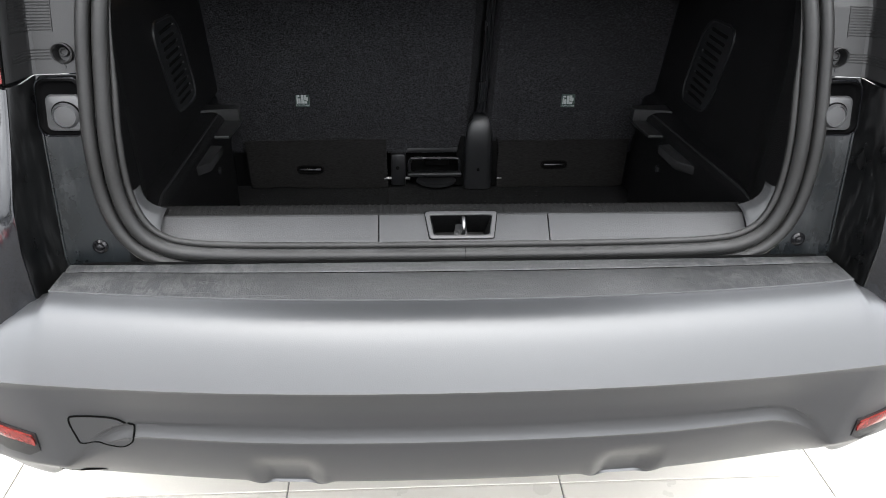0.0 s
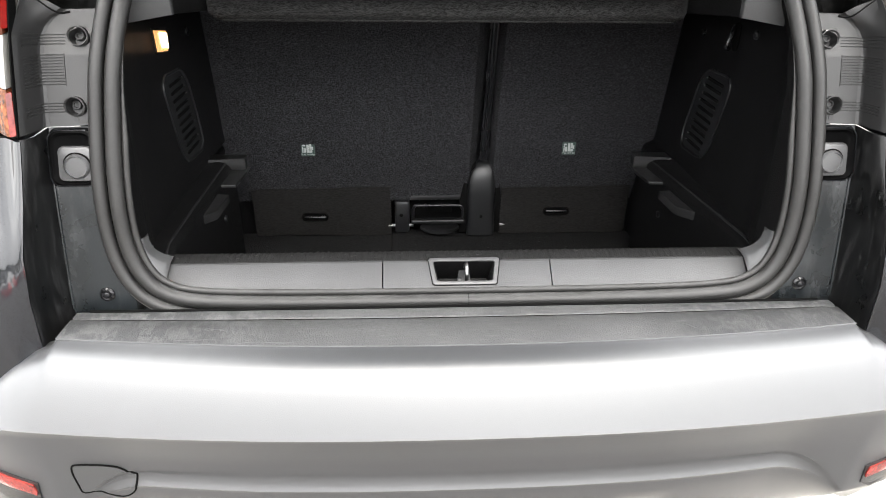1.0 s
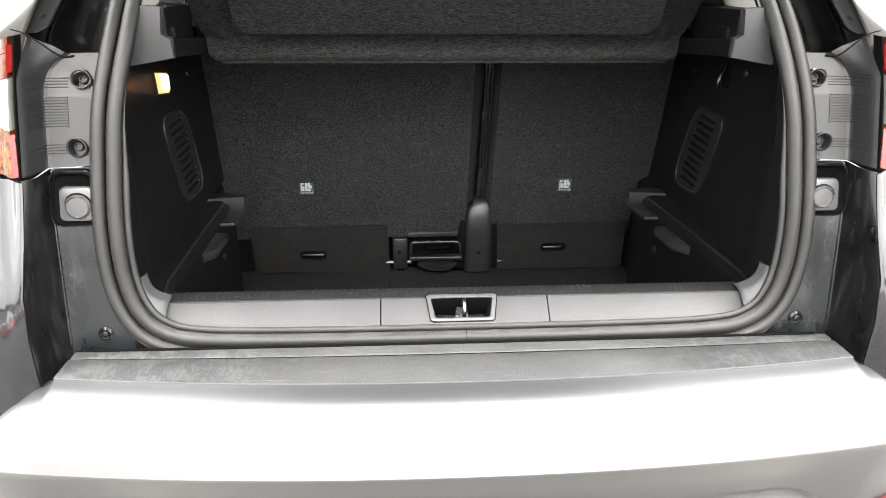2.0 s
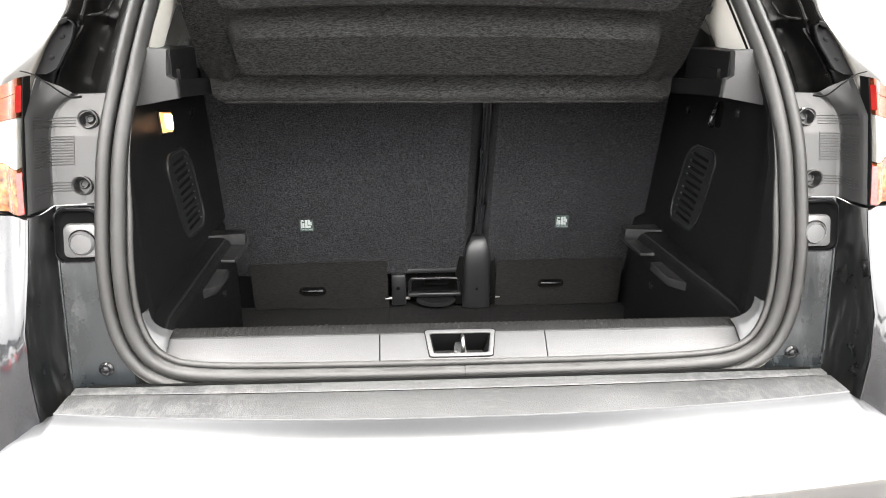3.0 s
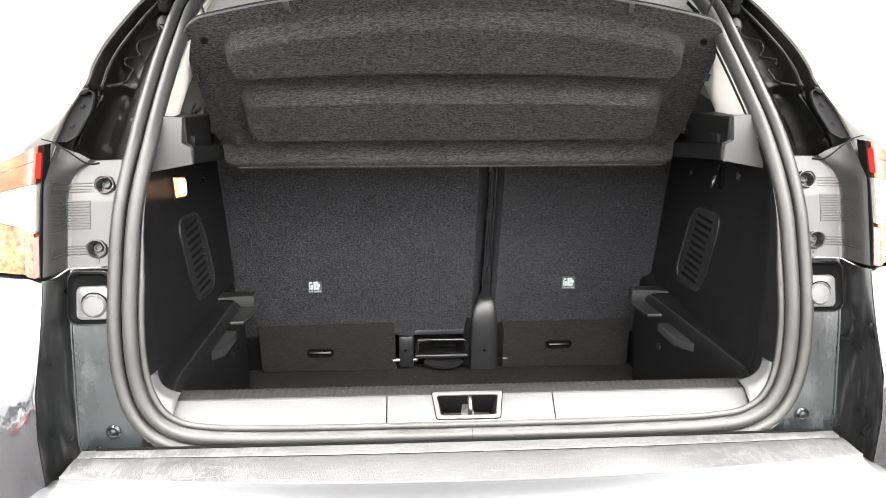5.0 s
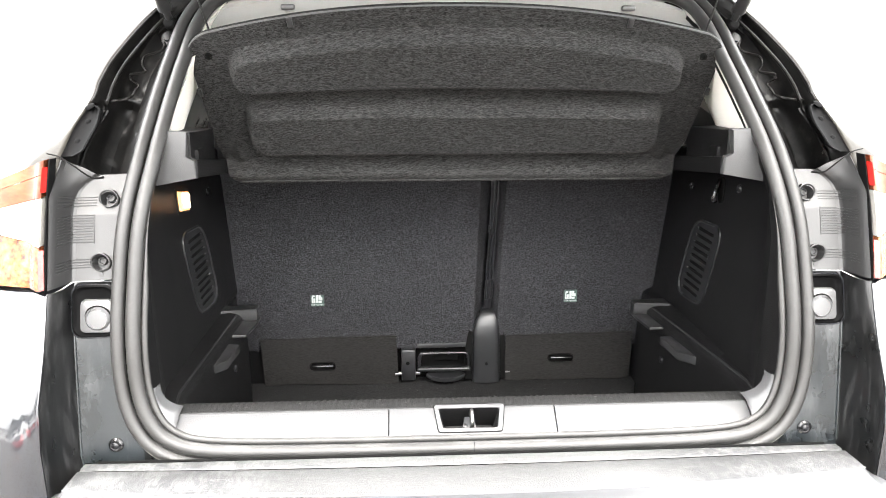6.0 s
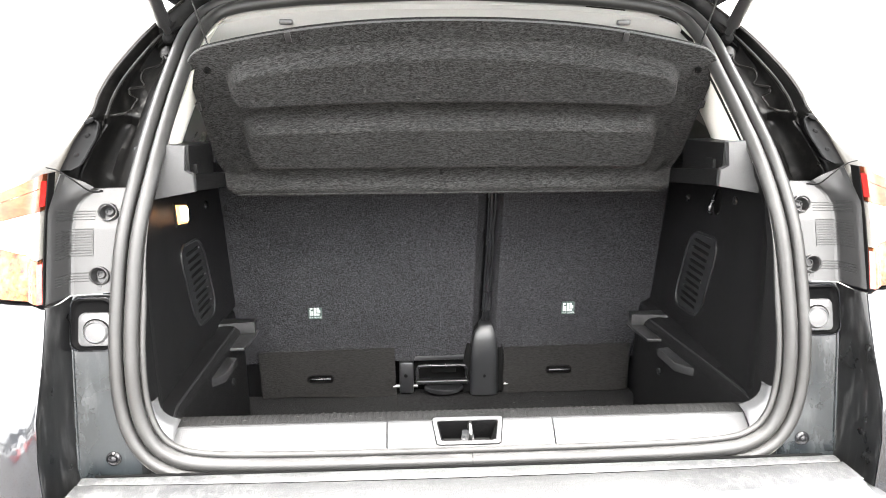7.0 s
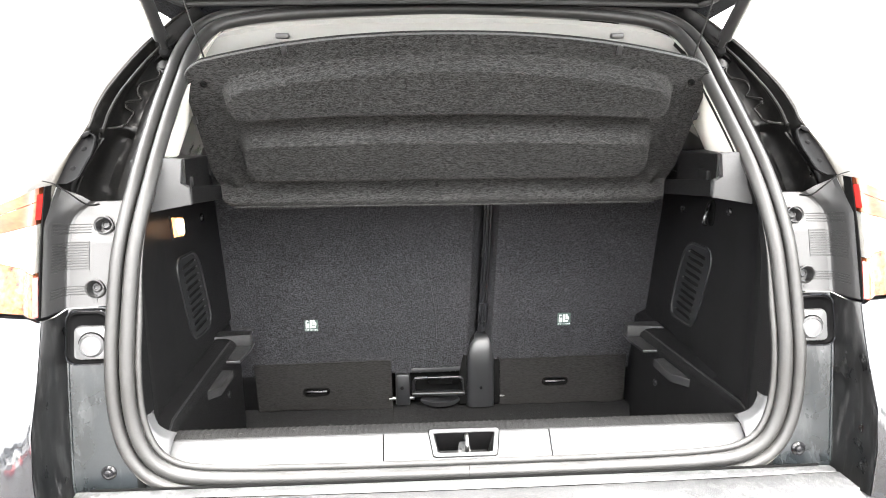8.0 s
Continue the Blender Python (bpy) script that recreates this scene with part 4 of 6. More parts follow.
add_tube(edge_bm, spline([tg(-0.47, 0.10, -0.075), tg(-0.455, 0.05, -0.07), tg(-0.40, 0.032, -0.06), tg(0, 0.028, -0.052), tg(0.40, 0.032, -0.06), tg(0.455, 0.05, -0.07), tg(0.47, 0.10, -0.075)], 5), 0.006, 8)
part("lining_edge", edge_bm, M_FOOT, tailgate)
for s in (-1, 1):
    strut_bm = bmesh.new()
    low = Vector((s * 0.475, 0.250, 1.330))
    top = tg(s * 0.475, 0.32, -0.07)
    d = (top - low).normalized()
    add_tube(strut_bm, [low + d * 0.012, low + d * 0.03, low + d * 0.034, low + d * 0.33], lambda f: 0.006 if f < 0.34 else 0.0115, 14)
    strut = part("gas_strut", strut_bm, M_GREYTRIM, car, "black gas strut holding the tailgate up")
    rod_bm = bmesh.new()
    add_tube(rod_bm, [low + d * 0.32, top], 0.005, 10)
    part("rod", rod_bm, M_METAL, strut)
    eye_bm = bmesh.new()
    add_disc(eye_bm, low + Vector((0, -0.008, 0)), (0, -1, 0.3), [(0.010, -0.012), (0.010, 0.003), (0.007, 0.006), (0.003, 0.0065)])
    add_box(eye_bm, low.x - 0.011, low.x + 0.011, low.y - 0.002, low.y + 0.012, low.z - 0.016, low.z + 0.010, 0.003)
    part("ball_joint", eye_bm, M_HOLE, strut)
    bolt_bm = bmesh.new()
    add_disc(bolt_bm, low + Vector((s * 0.003, -0.012, -0.024)), (0, -1, 0.5), [(0.0125, -0.008), (0.0125, 0.001), (0.009, 0.002), (0.0072, 0.002), (0.0068, 0.006), (0.003, 0.0065)], 16)
    part("bolt", bolt_bm, M_GUTTER, strut, "dark hexagon bolt")

# ---------------------------------------------------------------- boot: sill, floor, side trims
def add_strip(bm, x0, x1, profile, n=24, thick=(0, 0.006, -0.004)):
    add_shell(bm, [[(x0 + (x1 - x0) * i / n, y, z) for i in range(n + 1)] for y, z in profile], thick)


SILL_PROFILE = [(-0.022, 0.7025), (-0.020, 0.7075), (-0.0135, 0.7125), (-0.0098, 0.7155), (0.0163, 0.7360), (0.0178, 0.7365), (0.0205, 0.737), (0.023, 0.735)]
HOLE_X = (-0.0440, 0.0550)


def add_holed_strip(bm, x0, x1, profile, hole_x, hole_rows):
    """A strip like the sill's, with an opening for the lock."""
    xs = [x0 + (hole_x[0] - x0) * i / 4 for i in range(5)] + [hole_x[0] + (hole_x[1] - hole_x[0]) * i / 4 for i in range(1, 5)] + [hole_x[1] + (x1 - hole_x[1]) * i / 4 for i in range(1, 5)]
    vs = [[bm.verts.new((x, y, z)) for x in xs] for y, z in profile]
    for i in range(len(profile) - 1):
        for j in range(len(xs) - 1):
            if not (4 <= j < 8 and hole_rows[0] <= i < hole_rows[1]):
                bm.faces.new((vs[i][j], vs[i][j + 1], vs[i + 1][j + 1], vs[i + 1][j]))
    ws = [[bm.verts.new((x, y + 0.003, z - 0.004)) for x in xs] for y, z in profile]
    n_r, n_c = len(profile), len(xs)
    rim = [(0, j) for j in range(n_c)] + [(i, n_c - 1) for i in range(1, n_r)] + [(n_r - 1, j) for j in range(n_c - 2, -1, -1)] + [(i, 0) for i in range(n_r - 2, 0, -1)]
    for k in range(len(rim)):
        (i, j), (p, q) = rim[k], rim[(k + 1) % len(rim)]
        bm.faces.new((vs[i][j], vs[p][q], ws[p][q], ws[i][j]))


sill = None
for x0, x1 in ((-0.1195, 0.1395), (-0.4445, -0.1215), (0.1415, 0.4515)):
    b = bmesh.new()
    if sill is None:
        add_holed_strip(b, x0, x1, SILL_PROFILE, HOLE_X, (3, 4))
    else:
        add_strip(b, x0, x1, SILL_PROFILE)
    ob = part("sill_panel", b, M_SILL, sill or car, "grey grained plastic sill plate" if sill is None else "")
    if sill is None:
        sill = ob
        sill.name = "boot_sill"
back_bm = bmesh.new()
add_strip(back_bm, -0.47, 0.475, [(0.030, 0.728), (0.040, 0.731), (0.055, 0.730), (0.062, 0.725), (0.066, 0.710), (0.068, 0.50)], 40, (0, 0.01, -0.004))
part("sill_backing", back_bm, M_TRIM, sill, "black inner wall of the sill")
strip_bm = bmesh.new()
SX = [-0.452 + 0.912 * i / 640 for i in range(641)]
add_shell(strip_bm, [[(x, y + 0.0006 * k * math.sin(x * 640), z + 0.0011 * k * math.sin(x * 640 + 0.5)) for x in SX] for y, z, k in ((0.0205, 0.734, 0.2), (0.0225, 0.7378, 0.3), (0.036, 0.7412, 0.2), (0.050, 0.7400, 0.5), (0.057, 0.7360, 0.7), (0.061, 0.728, 0.7))], (0, 0.002, -0.003))
part("ribbed_edge", strip_bm, M_EDGE, sill, "black scalloped carpet edge")
for s in (-1, 1):
    c_bm = bmesh.new()
    inner = spline([(0.4715, 0, 0.7925), (0.4715, 0, 0.784), (0.4680, 0, 0.770), (0.460, 0, 0.758), (0.4475, 0, 0.7485), (0.4440, 0, 0.7435)], 4)
    outer = spline([(0.502, 0, 0.7925), (0.500, 0, 0.780), (0.493, 0, 0.758), (0.482, 0, 0.738), (0.464, 0, 0.718), (0.4485, 0, 0.706)], 4)
    rows = []
    for k, (a, b) in enumerate(zip(inner, outer)):
        f = k / (len(inner) - 1)
        row = []
        for u, bulge in ((-0.06, 0.018), (0.0, 0.004), (0.06, 0.0), (0.3, -0.002), (0.6, -0.002), (1.0, 0.003)):
            q = a.lerp(b, u)
            row.append(Vector((s * q.x + 0.004, depth_at(q.z) + 0.020 - 0.010 * u + bulge + 0.024 * f * f * (1 - u), q.z)))
        rows.append(row)
    add_shell(c_bm, rows, (s * 0.002, 0.003, -0.002))
    part("corner_trim", c_bm, M_FRAME, sill, "rounded grey corner trim")

lat_bm = bmesh.new()
LN = Vector((0, -0.036, 0.043)).normalized()


def on_sill(x, v, lift):
    """A place on the sloped face of the sill: across, up the slope from its middle, out from it."""
    mid = Vector((0, 0.0035, 0.7265))
    up = Vector((0, 0.043, 0.036)).normalized()
    return mid + Vector((x, 0, 0)) + up * v + LN * lift


def latch_ring(w, w2, h, lift, r=0.006):
    out = []
    for a, b in rounded(0, 0, 2, 2, 0.14, 3):
        out.append(on_sill(0.0055 + a * 0.5 * (w + (w2 - w) * (b + 1) / 2), b * h / 2, lift))
    return out


gap_ring = bmesh.new()
add_grid(gap_ring, [latch_ring(0.100, 0.114, 0.048, 0.0006), latch_ring(0.090, 0.104, 0.040, 0.0006)], close_u=True)
part("latch_gap", gap_ring, M_HOLE, sill)
add_grid(lat_bm, [latch_ring(0.0975, 0.1115, 0.0455, -0.001), latch_ring(0.097, 0.111, 0.045, 0.0022), latch_ring(0.094, 0.108, 0.0425, 0.003), latch_ring(0.086, 0.098, 0.034, 0.0025), latch_ring(0.084, 0.096, 0.0325, 0.0005)], close_u=True)
latch = part("latch_surround", lat_bm, M_FRAME, sill, "grey plastic surround of the lock striker")
well_bm = bmesh.new()
vs = add_grid(well_bm, [latch_ring(0.0855, 0.0975, 0.0338, 0.0018), latch_ring(0.080, 0.092, 0.030, -0.003), latch_ring(0.074, 0.086, 0.028, -0.058), latch_ring(0.072, 0.084, 0.026, -0.060)], close_u=True)
well_bm.faces.new(vs[-1])
part("latch_well", well_bm, M_TRIM, latch, "black recess of the lock striker")
loop_bm = bmesh.new()
add_tube(loop_bm, spline([on_sill(0.009, -0.012, -0.018), on_sill(0.009, -0.008, 0.0), on_sill(0.009, 0.004, 0.005), on_sill(0.009, 0.012, 0.001), on_sill(0.009, 0.014, -0.018)], 4), 0.0031, 10)
part("striker", loop_bm, M_METAL, latch, "bright steel striker loop")
plate_bm = bmesh.new()
add_prism(plate_bm, [on_sill(-0.006, -0.012, -0.0175), on_sill(0.016, -0.012, -0.0175), on_sill(0.014, 0.008, -0.0175), on_sill(-0.002, 0.008, -0.0175)], LN * 0.004, 0.001)
add_disc(plate_bm, on_sill(-0.001, -0.008, -0.014), LN, [(0.004, 0), (0.004, 0.003), (0.002, 0.004)], 10)
part("striker_plate", plate_bm, M_SATIN, latch)

floor_bm = bmesh.new()
rows = []
for j in range(9):
    y = 0.07 + 0.72 * j / 8
    rows.append([Vector((-0.50 + 1.0 * i / 24, y, 0.497 + 0.0025 * noise.noise((i * 0.5, j * 0.7, 0)))) for i in range(25)])
add_shell(floor_bm, rows, (0, 0, -0.02))
boot_floor = part("boot_floor", floor_bm, M_CARPET, car, "black carpeted boot floor")
for x0, x1, y0, y1 in ((-0.115, -0.112, 0.56, 0.70), (-0.26, -0.10, 0.545, 0.548), (-0.01, 0.10, 0.545, 0.548), (0.20, 0.33, 0.545, 0.548)):
    b = bmesh.new()
    add_box(b, x0, x1, y0, y1, 0.4985, 0.5005, 0.0005, 1)
    part("carpet_seam", b, M_FLAP, boot_floor)

for s in (-1, 1):
    trim_bm = bmesh.new()
    SH = 0.006

    def ledge_x(y):
        """Where the edge of the ledge runs, which closes in towards the seat."""
        return 0.497 - 0.075 * max(0, y - 0.05) if s > 0 else 0.472 - 0.016 * max(0, y - 0.05)

    rows = []
    # section of the side trim: upper wall, ledge for the raised floor, lower wall
    for z, x in ((1.090, 0.498), (1.085, 0.497), (1.0, 0.494), (0.9, 0.491), (0.8, 0.489), (0.745, 0.487), (0.739, 0.4845), (0.7345, 0.476), (0.730, 0.4715), (0.722, 0.470), (0.65, 0.468), (0.56, 0.4665), (0.497, 0.466)):
        row = []
        for y in (0.03, 0.05, 0.10, 0.2, 0.3, 0.4, 0.5, 0.525, 0.53, 0.63, 0.70):
            t = (y - 0.03) / 0.6
            xx = x - 0.018 * max(0, 1 - (y - 0.03) / 0.05) + 0.006 * t
            if z > 0.74:
                xx += 0.004 * math.sin(math.pi * min(1, t))
            xx += (0.018 if s > 0 else 0.006) * min(1, max(0, t)) ** 2 * min(1, max(0, (z - 0.5) / 0.5))
            if z < 0.7395:
                # below the ledge the panel ends short of the seat
                edge = ledge_x(y) - (0.4845 - x) - 0.018 * max(0, 1 - (y - 0.03) / 0.05) + (0.045 if y > 0.527 else 0)
                row.append(Vector((s * edge, max(y, depth_at(z) + 0.02), z)))
                continue
            row.append(Vector((s * xx + SH * min(1, t), max(y, depth_at(z) + 0.02), z)))
        row.insert(0, Vector((s * (seal_x(max(z, 0.752)) - 0.012), depth_at(max(z, 0.70)) - 0.004, z)))
        rows.append(row)
    add_shell(trim_bm, rows, (s * 0.01, 0, 0))
    trim = part("side_trim", trim_bm, M_TRIM, car, "black moulded plastic side trim of the boot")

    def wall_x(y, z):
        t = (y - 0.03) / 0.6
        return float(np.interp(z, (0.745, 0.8, 0.9, 1.0, 1.085), (0.487, 0.489, 0.491, 0.494, 0.497))) + 0.006 * t + 0.004 * math.sin(math.pi * min(1, t)) + (0.018 if s > 0 else 0.006) * min(1, t) ** 2 * min(1, (z - 0.5) / 0.5)

    def on_wall(y, z, lift):
        return Vector((s * (wall_x(y, z) - lift) + SH * min(1, (y - 0.03) / 0.6), y, z))

    # slotted vent: tilted rounded panel with nine louvres
    def vent_ring(scale, lift):
        out = []
        for a, b in rounded(0, 0, 2, 2, 0.5, 4):
            a2, b2 = a * 0.078 * scale, b * 0.090 * scale
            out.append(on_wall(0.375 + a2 - 0.36 * b2, 0.874 + b2 - a2 * 0.06, lift))
        return out

    vent_bm = bmesh.new()
    rings = [vent_ring(1.0, -0.001), vent_ring(0.995, 0.003), vent_ring(0.96, 0.0035), vent_ring(0.93, 0.0005), vent_ring(0.05, 0.0005)]
    vs = add_grid(vent_bm, rings, close_u=True)
    vent_bm.faces.new(vs[-1])
    vent = part("vent_grille", vent_bm, M_SATIN, trim, "black slotted ventilation grille")
    for k in range(10):
        b_ = (k - 4.5) * 0.0152
        zc = 0.874 + b_
        yc = 0.375 - 0.36 * b_
        sl_bm = bmesh.new()
        pts = [on_wall(yc + u_, zc + v_, 0.0008) for u_, v_ in rounded(0, 0, 0.082, 0.0058, 0.0027, 2)]
        add_prism(sl_bm, pts, (-s * 0.0012, 0, 0))
        part("slot", sl_bm, M_HOLE, vent)
        lv_bm = bmesh.new()
        add_tube(lv_bm, [on_wall(yc - 0.039, zc - 0.0032, 0.0012), on_wall(yc + 0.039, zc - 0.0032, 0.0012)], 0.0009, 6)
        part("louvre", lv_bm, M_GREYTRIM, vent)
        tip_bm = bmesh.new()
        add_tube(tip_bm, [on_wall(yc + 0.0385, zc, 0.0015), on_wall(yc + 0.0420, zc, 0.0024)], 0.0021, 6)
        part("louvre_tip", tip_bm, M_FOOT, vent)

    bead_bm = bmesh.new()
    add_tube(bead_bm, [Vector((s * (ledge_x(y_) - d_), y_, 0.7365)) for y_, d_ in ((0.055, 0.012), (0.10, 0.004), (0.30, 0.003), (0.50, 0.003))], 0.0022, 8)
    part("ledge_bead", bead_bm, M_GREYTRIM, trim)
    # stepped catch at the seat, and a hook lower down
    arm_bm = bmesh.new()
    add_prism(arm_bm, [Vector((s * 0.492, 0.400, 0.7225)), Vector((s * 0.456, 0.407, 0.7225)), Vector((s * 0.4245, 0.408, 0.7225)), Vector((s * 0.4175, 0.484, 0.7225)), Vector((s * 0.4175, 0.530, 0.7225)), Vector((s * 0.495, 0.535, 0.7225))], (0, 0, -0.0065), 0.0018)
    support = part("floor_support", arm_bm, M_GREYTRIM, trim, "stepped plastic support for a raised floor")
    support.location.x = 0.001
    web_bm = bmesh.new()
    add_prism(web_bm, [Vector((s * 0.495, 0.497, 0.7445)), Vector((s * 0.452, 0.499, 0.7445)), Vector((s * 0.4195, 0.500, 0.7445)), Vector((s * 0.4195, 0.520, 0.7445)), Vector((s * 0.495, 0.52, 0.7445))], (0, 0, -0.0235), 0.002)
    part("step_web", web_bm, M_GREYTRIM, support)
    up_bm = bmesh.new()
    add_prism(up_bm, [Vector((s * 0.495, 0.480, 0.750)), Vector((s * 0.464, 0.490, 0.750)), Vector((s * 0.4185, 0.493, 0.750)), Vector((s * 0.4185, 0.522, 0.750)), Vector((s * 0.495, 0.525, 0.750))], (0, 0, -0.005), 0.0015)
    part("upper_step", up_bm, M_GREYTRIM, support)
    hook_bm = bmesh.new()
    add_prism(hook_bm, [Vector((s * 0.487, 0.230, 0.7165)), Vector((s * 0.437, 0.285, 0.7165)), Vector((s * 0.433, 0.371, 0.7165)), Vector((s * 0.487, 0.38, 0.7165))], (0, 0, -0.018), 0.002)
    hook = part("bag_hook", hook_bm, M_GREYTRIM, trim)
    hook.location.x = 0.003
    stud_bm = bmesh.new()
    add_disc(stud_bm, (s * (ledge_x(0.40) - 0.0175), 0.40, 0.652), (-s, 0, 0), [(0.007, -0.002), (0.007, 0.003), (0.004, 0.004), (0.001, 0.003)], 14)
    part("stud", stud_bm, M_GLOSS, trim)
    gusset_bm = bmesh.new()
    add_box(gusset_bm, s * 0.430 + SH, s * 0.50 + SH, 0.672, 0.70, 0.49, 0.74, 0.004)
    part("wheel_arch_edge", gusset_bm, M_TRIM, trim)

    # parcel shelf support above the side trim
    sup_bm = bmesh.new()
    foot_line = [Vector((s * x + 0.003, 0.101 - (x - 0.415) * 0.2, z)) for x, z in ((0.476, 1.0815), (0.415, 1.0915), (0.416, 1.120), (0.4305, 1.124), (0.4225, 1.163), (0.452, 1.165), (0.476, 1.12))]
    add_prism(sup_bm, foot_line, (0, 0.014, 0.0), 0.002)
    sup = part("shelf_support", sup_bm, M_FOOT, trim, "grey grained shelf support and pillar foot")
    box_bm = bmesh.new()
    add_prism(box_bm, [Vector((s * x + 0.003, y, z)) for x, y, z in ((0.51, 0.112, 1.089), (0.4155, 0.114, 1.0915), (0.431, 0.37, 1.064), (0.51, 0.38, 1.064))], (0, 0, 0.0275), 0.002)
    part("shelf_rest", box_bm, M_TRIM, sup, "black shelf rest")
    step_bm = bmesh.new()
    add_prism(step_bm, [Vector((s * x + 0.003, y, z)) for x, y, z in ((0.505, 0.112, 1.1), (0.4235, 0.113, 1.1), (0.443, 0.33, 1.09), (0.51, 0.36, 1.09))], (0, 0, 0.0615), 0.003)
    part("pillar_foot", step_bm, M_TRIM, sup)
    peg_bm = bmesh.new()
    add_prism(peg_bm, [Vector((s * x + 0.003, y, 1.113)) for x, y in ((0.44, 0.145), (0.421, 0.145), (0.4235, 0.185), (0.44, 0.19))], (0, 0, 0.018), 0.002)
    part("shelf_peg", peg_bm, M_TRIM, sup)
    for k in range(5):
        rib_bm = bmesh.new()
        add_box(rib_bm, s * 0.440 + 0.003, s * 0.475 + 0.003, 0.155 + 0.04 * k, 0.160 + 0.04 * k, 1.0715 + 0.0035 * (4 - k), 1.09, 0.0015)
        part("support_rib", rib_bm, M_GLOSS, sup)

    if s == -1:
        lamp_bm = bmesh.new()
        add_prism(lamp_bm, [on_wall(y, z, 0.0) for y, z in ((0.278, 1.044), (0.342, 1.034), (0.337, 1.000), (0.281, 1.0075))], (0.0045, 0, 0), 0.002)
        boot_lamp = part("boot_lamp", lamp_bm, M_GLOW, trim, "lit warm white boot lamp")
        bulb_bm = bmesh.new()
        add_prism(bulb_bm, [on_wall(y, z, 0.0060) for y, z in ((0.296, 1.038), (0.334, 1.031), (0.331, 1.006), (0.298, 1.012))], (0.0012, 0, 0), 0.0005)
        part("bulb", bulb_bm, M_BULB, boot_lamp, "bright bulb behind the lens")
        rim_bm = bmesh.new()
        add_prism(rim_bm, [on_wall(y, z, -0.001) for y, z in ((0.270, 1.049), (0.351, 1.038), (0.345, 0.995), (0.274, 1.003))], (0.0025, 0, 0), 0.001)
        part("lamp_rim", rim_bm, M_TRIM, boot_lamp)
        clip_bm = bmesh.new()
        add_disc(clip_bm, on_wall(0.48, 1.012, 0.0), (1, 0, 0), [(0.009, -0.002), (0.009, 0.003), (0.006, 0.005), (0.002, 0.004)], 14)
        part("trim_clip", clip_bm, M_GLOSS, trim)
    else:
        for y, z, r in ((0.219, 1.049, 0.0075), (0.461, 1.018, 0.007)):
            c_bm = bmesh.new()
            add_disc(c_bm, on_wall(y, z, 0.0), (-1, 0, 0), [(r, -0.002), (r, 0.003), (r * 0.6, 0.005), (r * 0.3, 0.004)], 14)
            part("trim_clip", c_bm, M_GLOSS, trim)
        h_bm = bmesh.new()
        add_tube(h_bm, spline([on_wall(0.31, 1.052, 0.002), on_wall(0.30, 1.038, 0.010), on_wall(0.298, 1.020, 0.016), on_wall(0.305, 1.012, 0.010)], 5), 0.0045, 10)
        part("coat_hook", h_bm, M_GLOSS, trim)
        hole_bm = bmesh.new()
        add_prism(hole_bm, [on_wall(0.30 + a, 1.034 + b, 0.0005) for a, b in rounded(0, 0, 0.028, 0.05, 0.013, 4)], (-0.001, 0, 0))
        part("hook_recess", hole_bm, M_HOLE, trim)

    # cream pillar trim seen past the shelf, and side glass
    pil_bm = bmesh.new()
    rows = []
    for z in (1.13, 1.18, 1.23, 1.28, 1.33, 1.37, 1.395):
        x0 = seal_x(min(z, 1.37)) - 0.014
        y0 = depth_at(z) + 0.006
        rows.append([Vector((s * x + 0.003, y, z)) for x, y in ((x0 - 0.002, y0 - 0.008), (x0, y0 + 0.004), (x0 + 0.002, y0 + 0.02), (x0 + 0.012, y0 + 0.12), (x0 + 0.03, y0 + 0.20), (x0 + 0.05, y0 + 0.26))])
    add_shell(pil_bm, rows, (s * 0.01, 0.01, 0))
    part("pillar_trim", pil_bm, M_PILLAR, car, "cream fabric-covered pillar trim")

head_bm = bmesh.new()
rows = []
US = [-1 + k / 10 for k in range(21)]
for dy, dz, w in ((0.030, 0.014, 0.418), (0.010, 0.0, 0.440), (0.020, -0.012, 0.442), (0.034, -0.030, 0.444), (0.05, -0.036, 0.444), (0.12, -0.01, 0.44), (0.25, 0.03, 0.47), (0.7, 0.055, 0.50), (1.2, 0.055, 0.50)):
    rows.append([Vector((w * u + 0.003, depth_at(1.386 - 0.042 * abs(u) ** 4) + dy, 1.386 - 0.042 * abs(u) ** 4 + dz)) for u in US])
add_shell(head_bm, rows, (0, 0.004, 0.02))
part("headliner", head_bm, M_CREAM, car, "pale grey fabric headliner")

# ---------------------------------------------------------------- rear seat backs
def seat_y(z):
    return 0.665 - 0.14 * (z - 0.55)


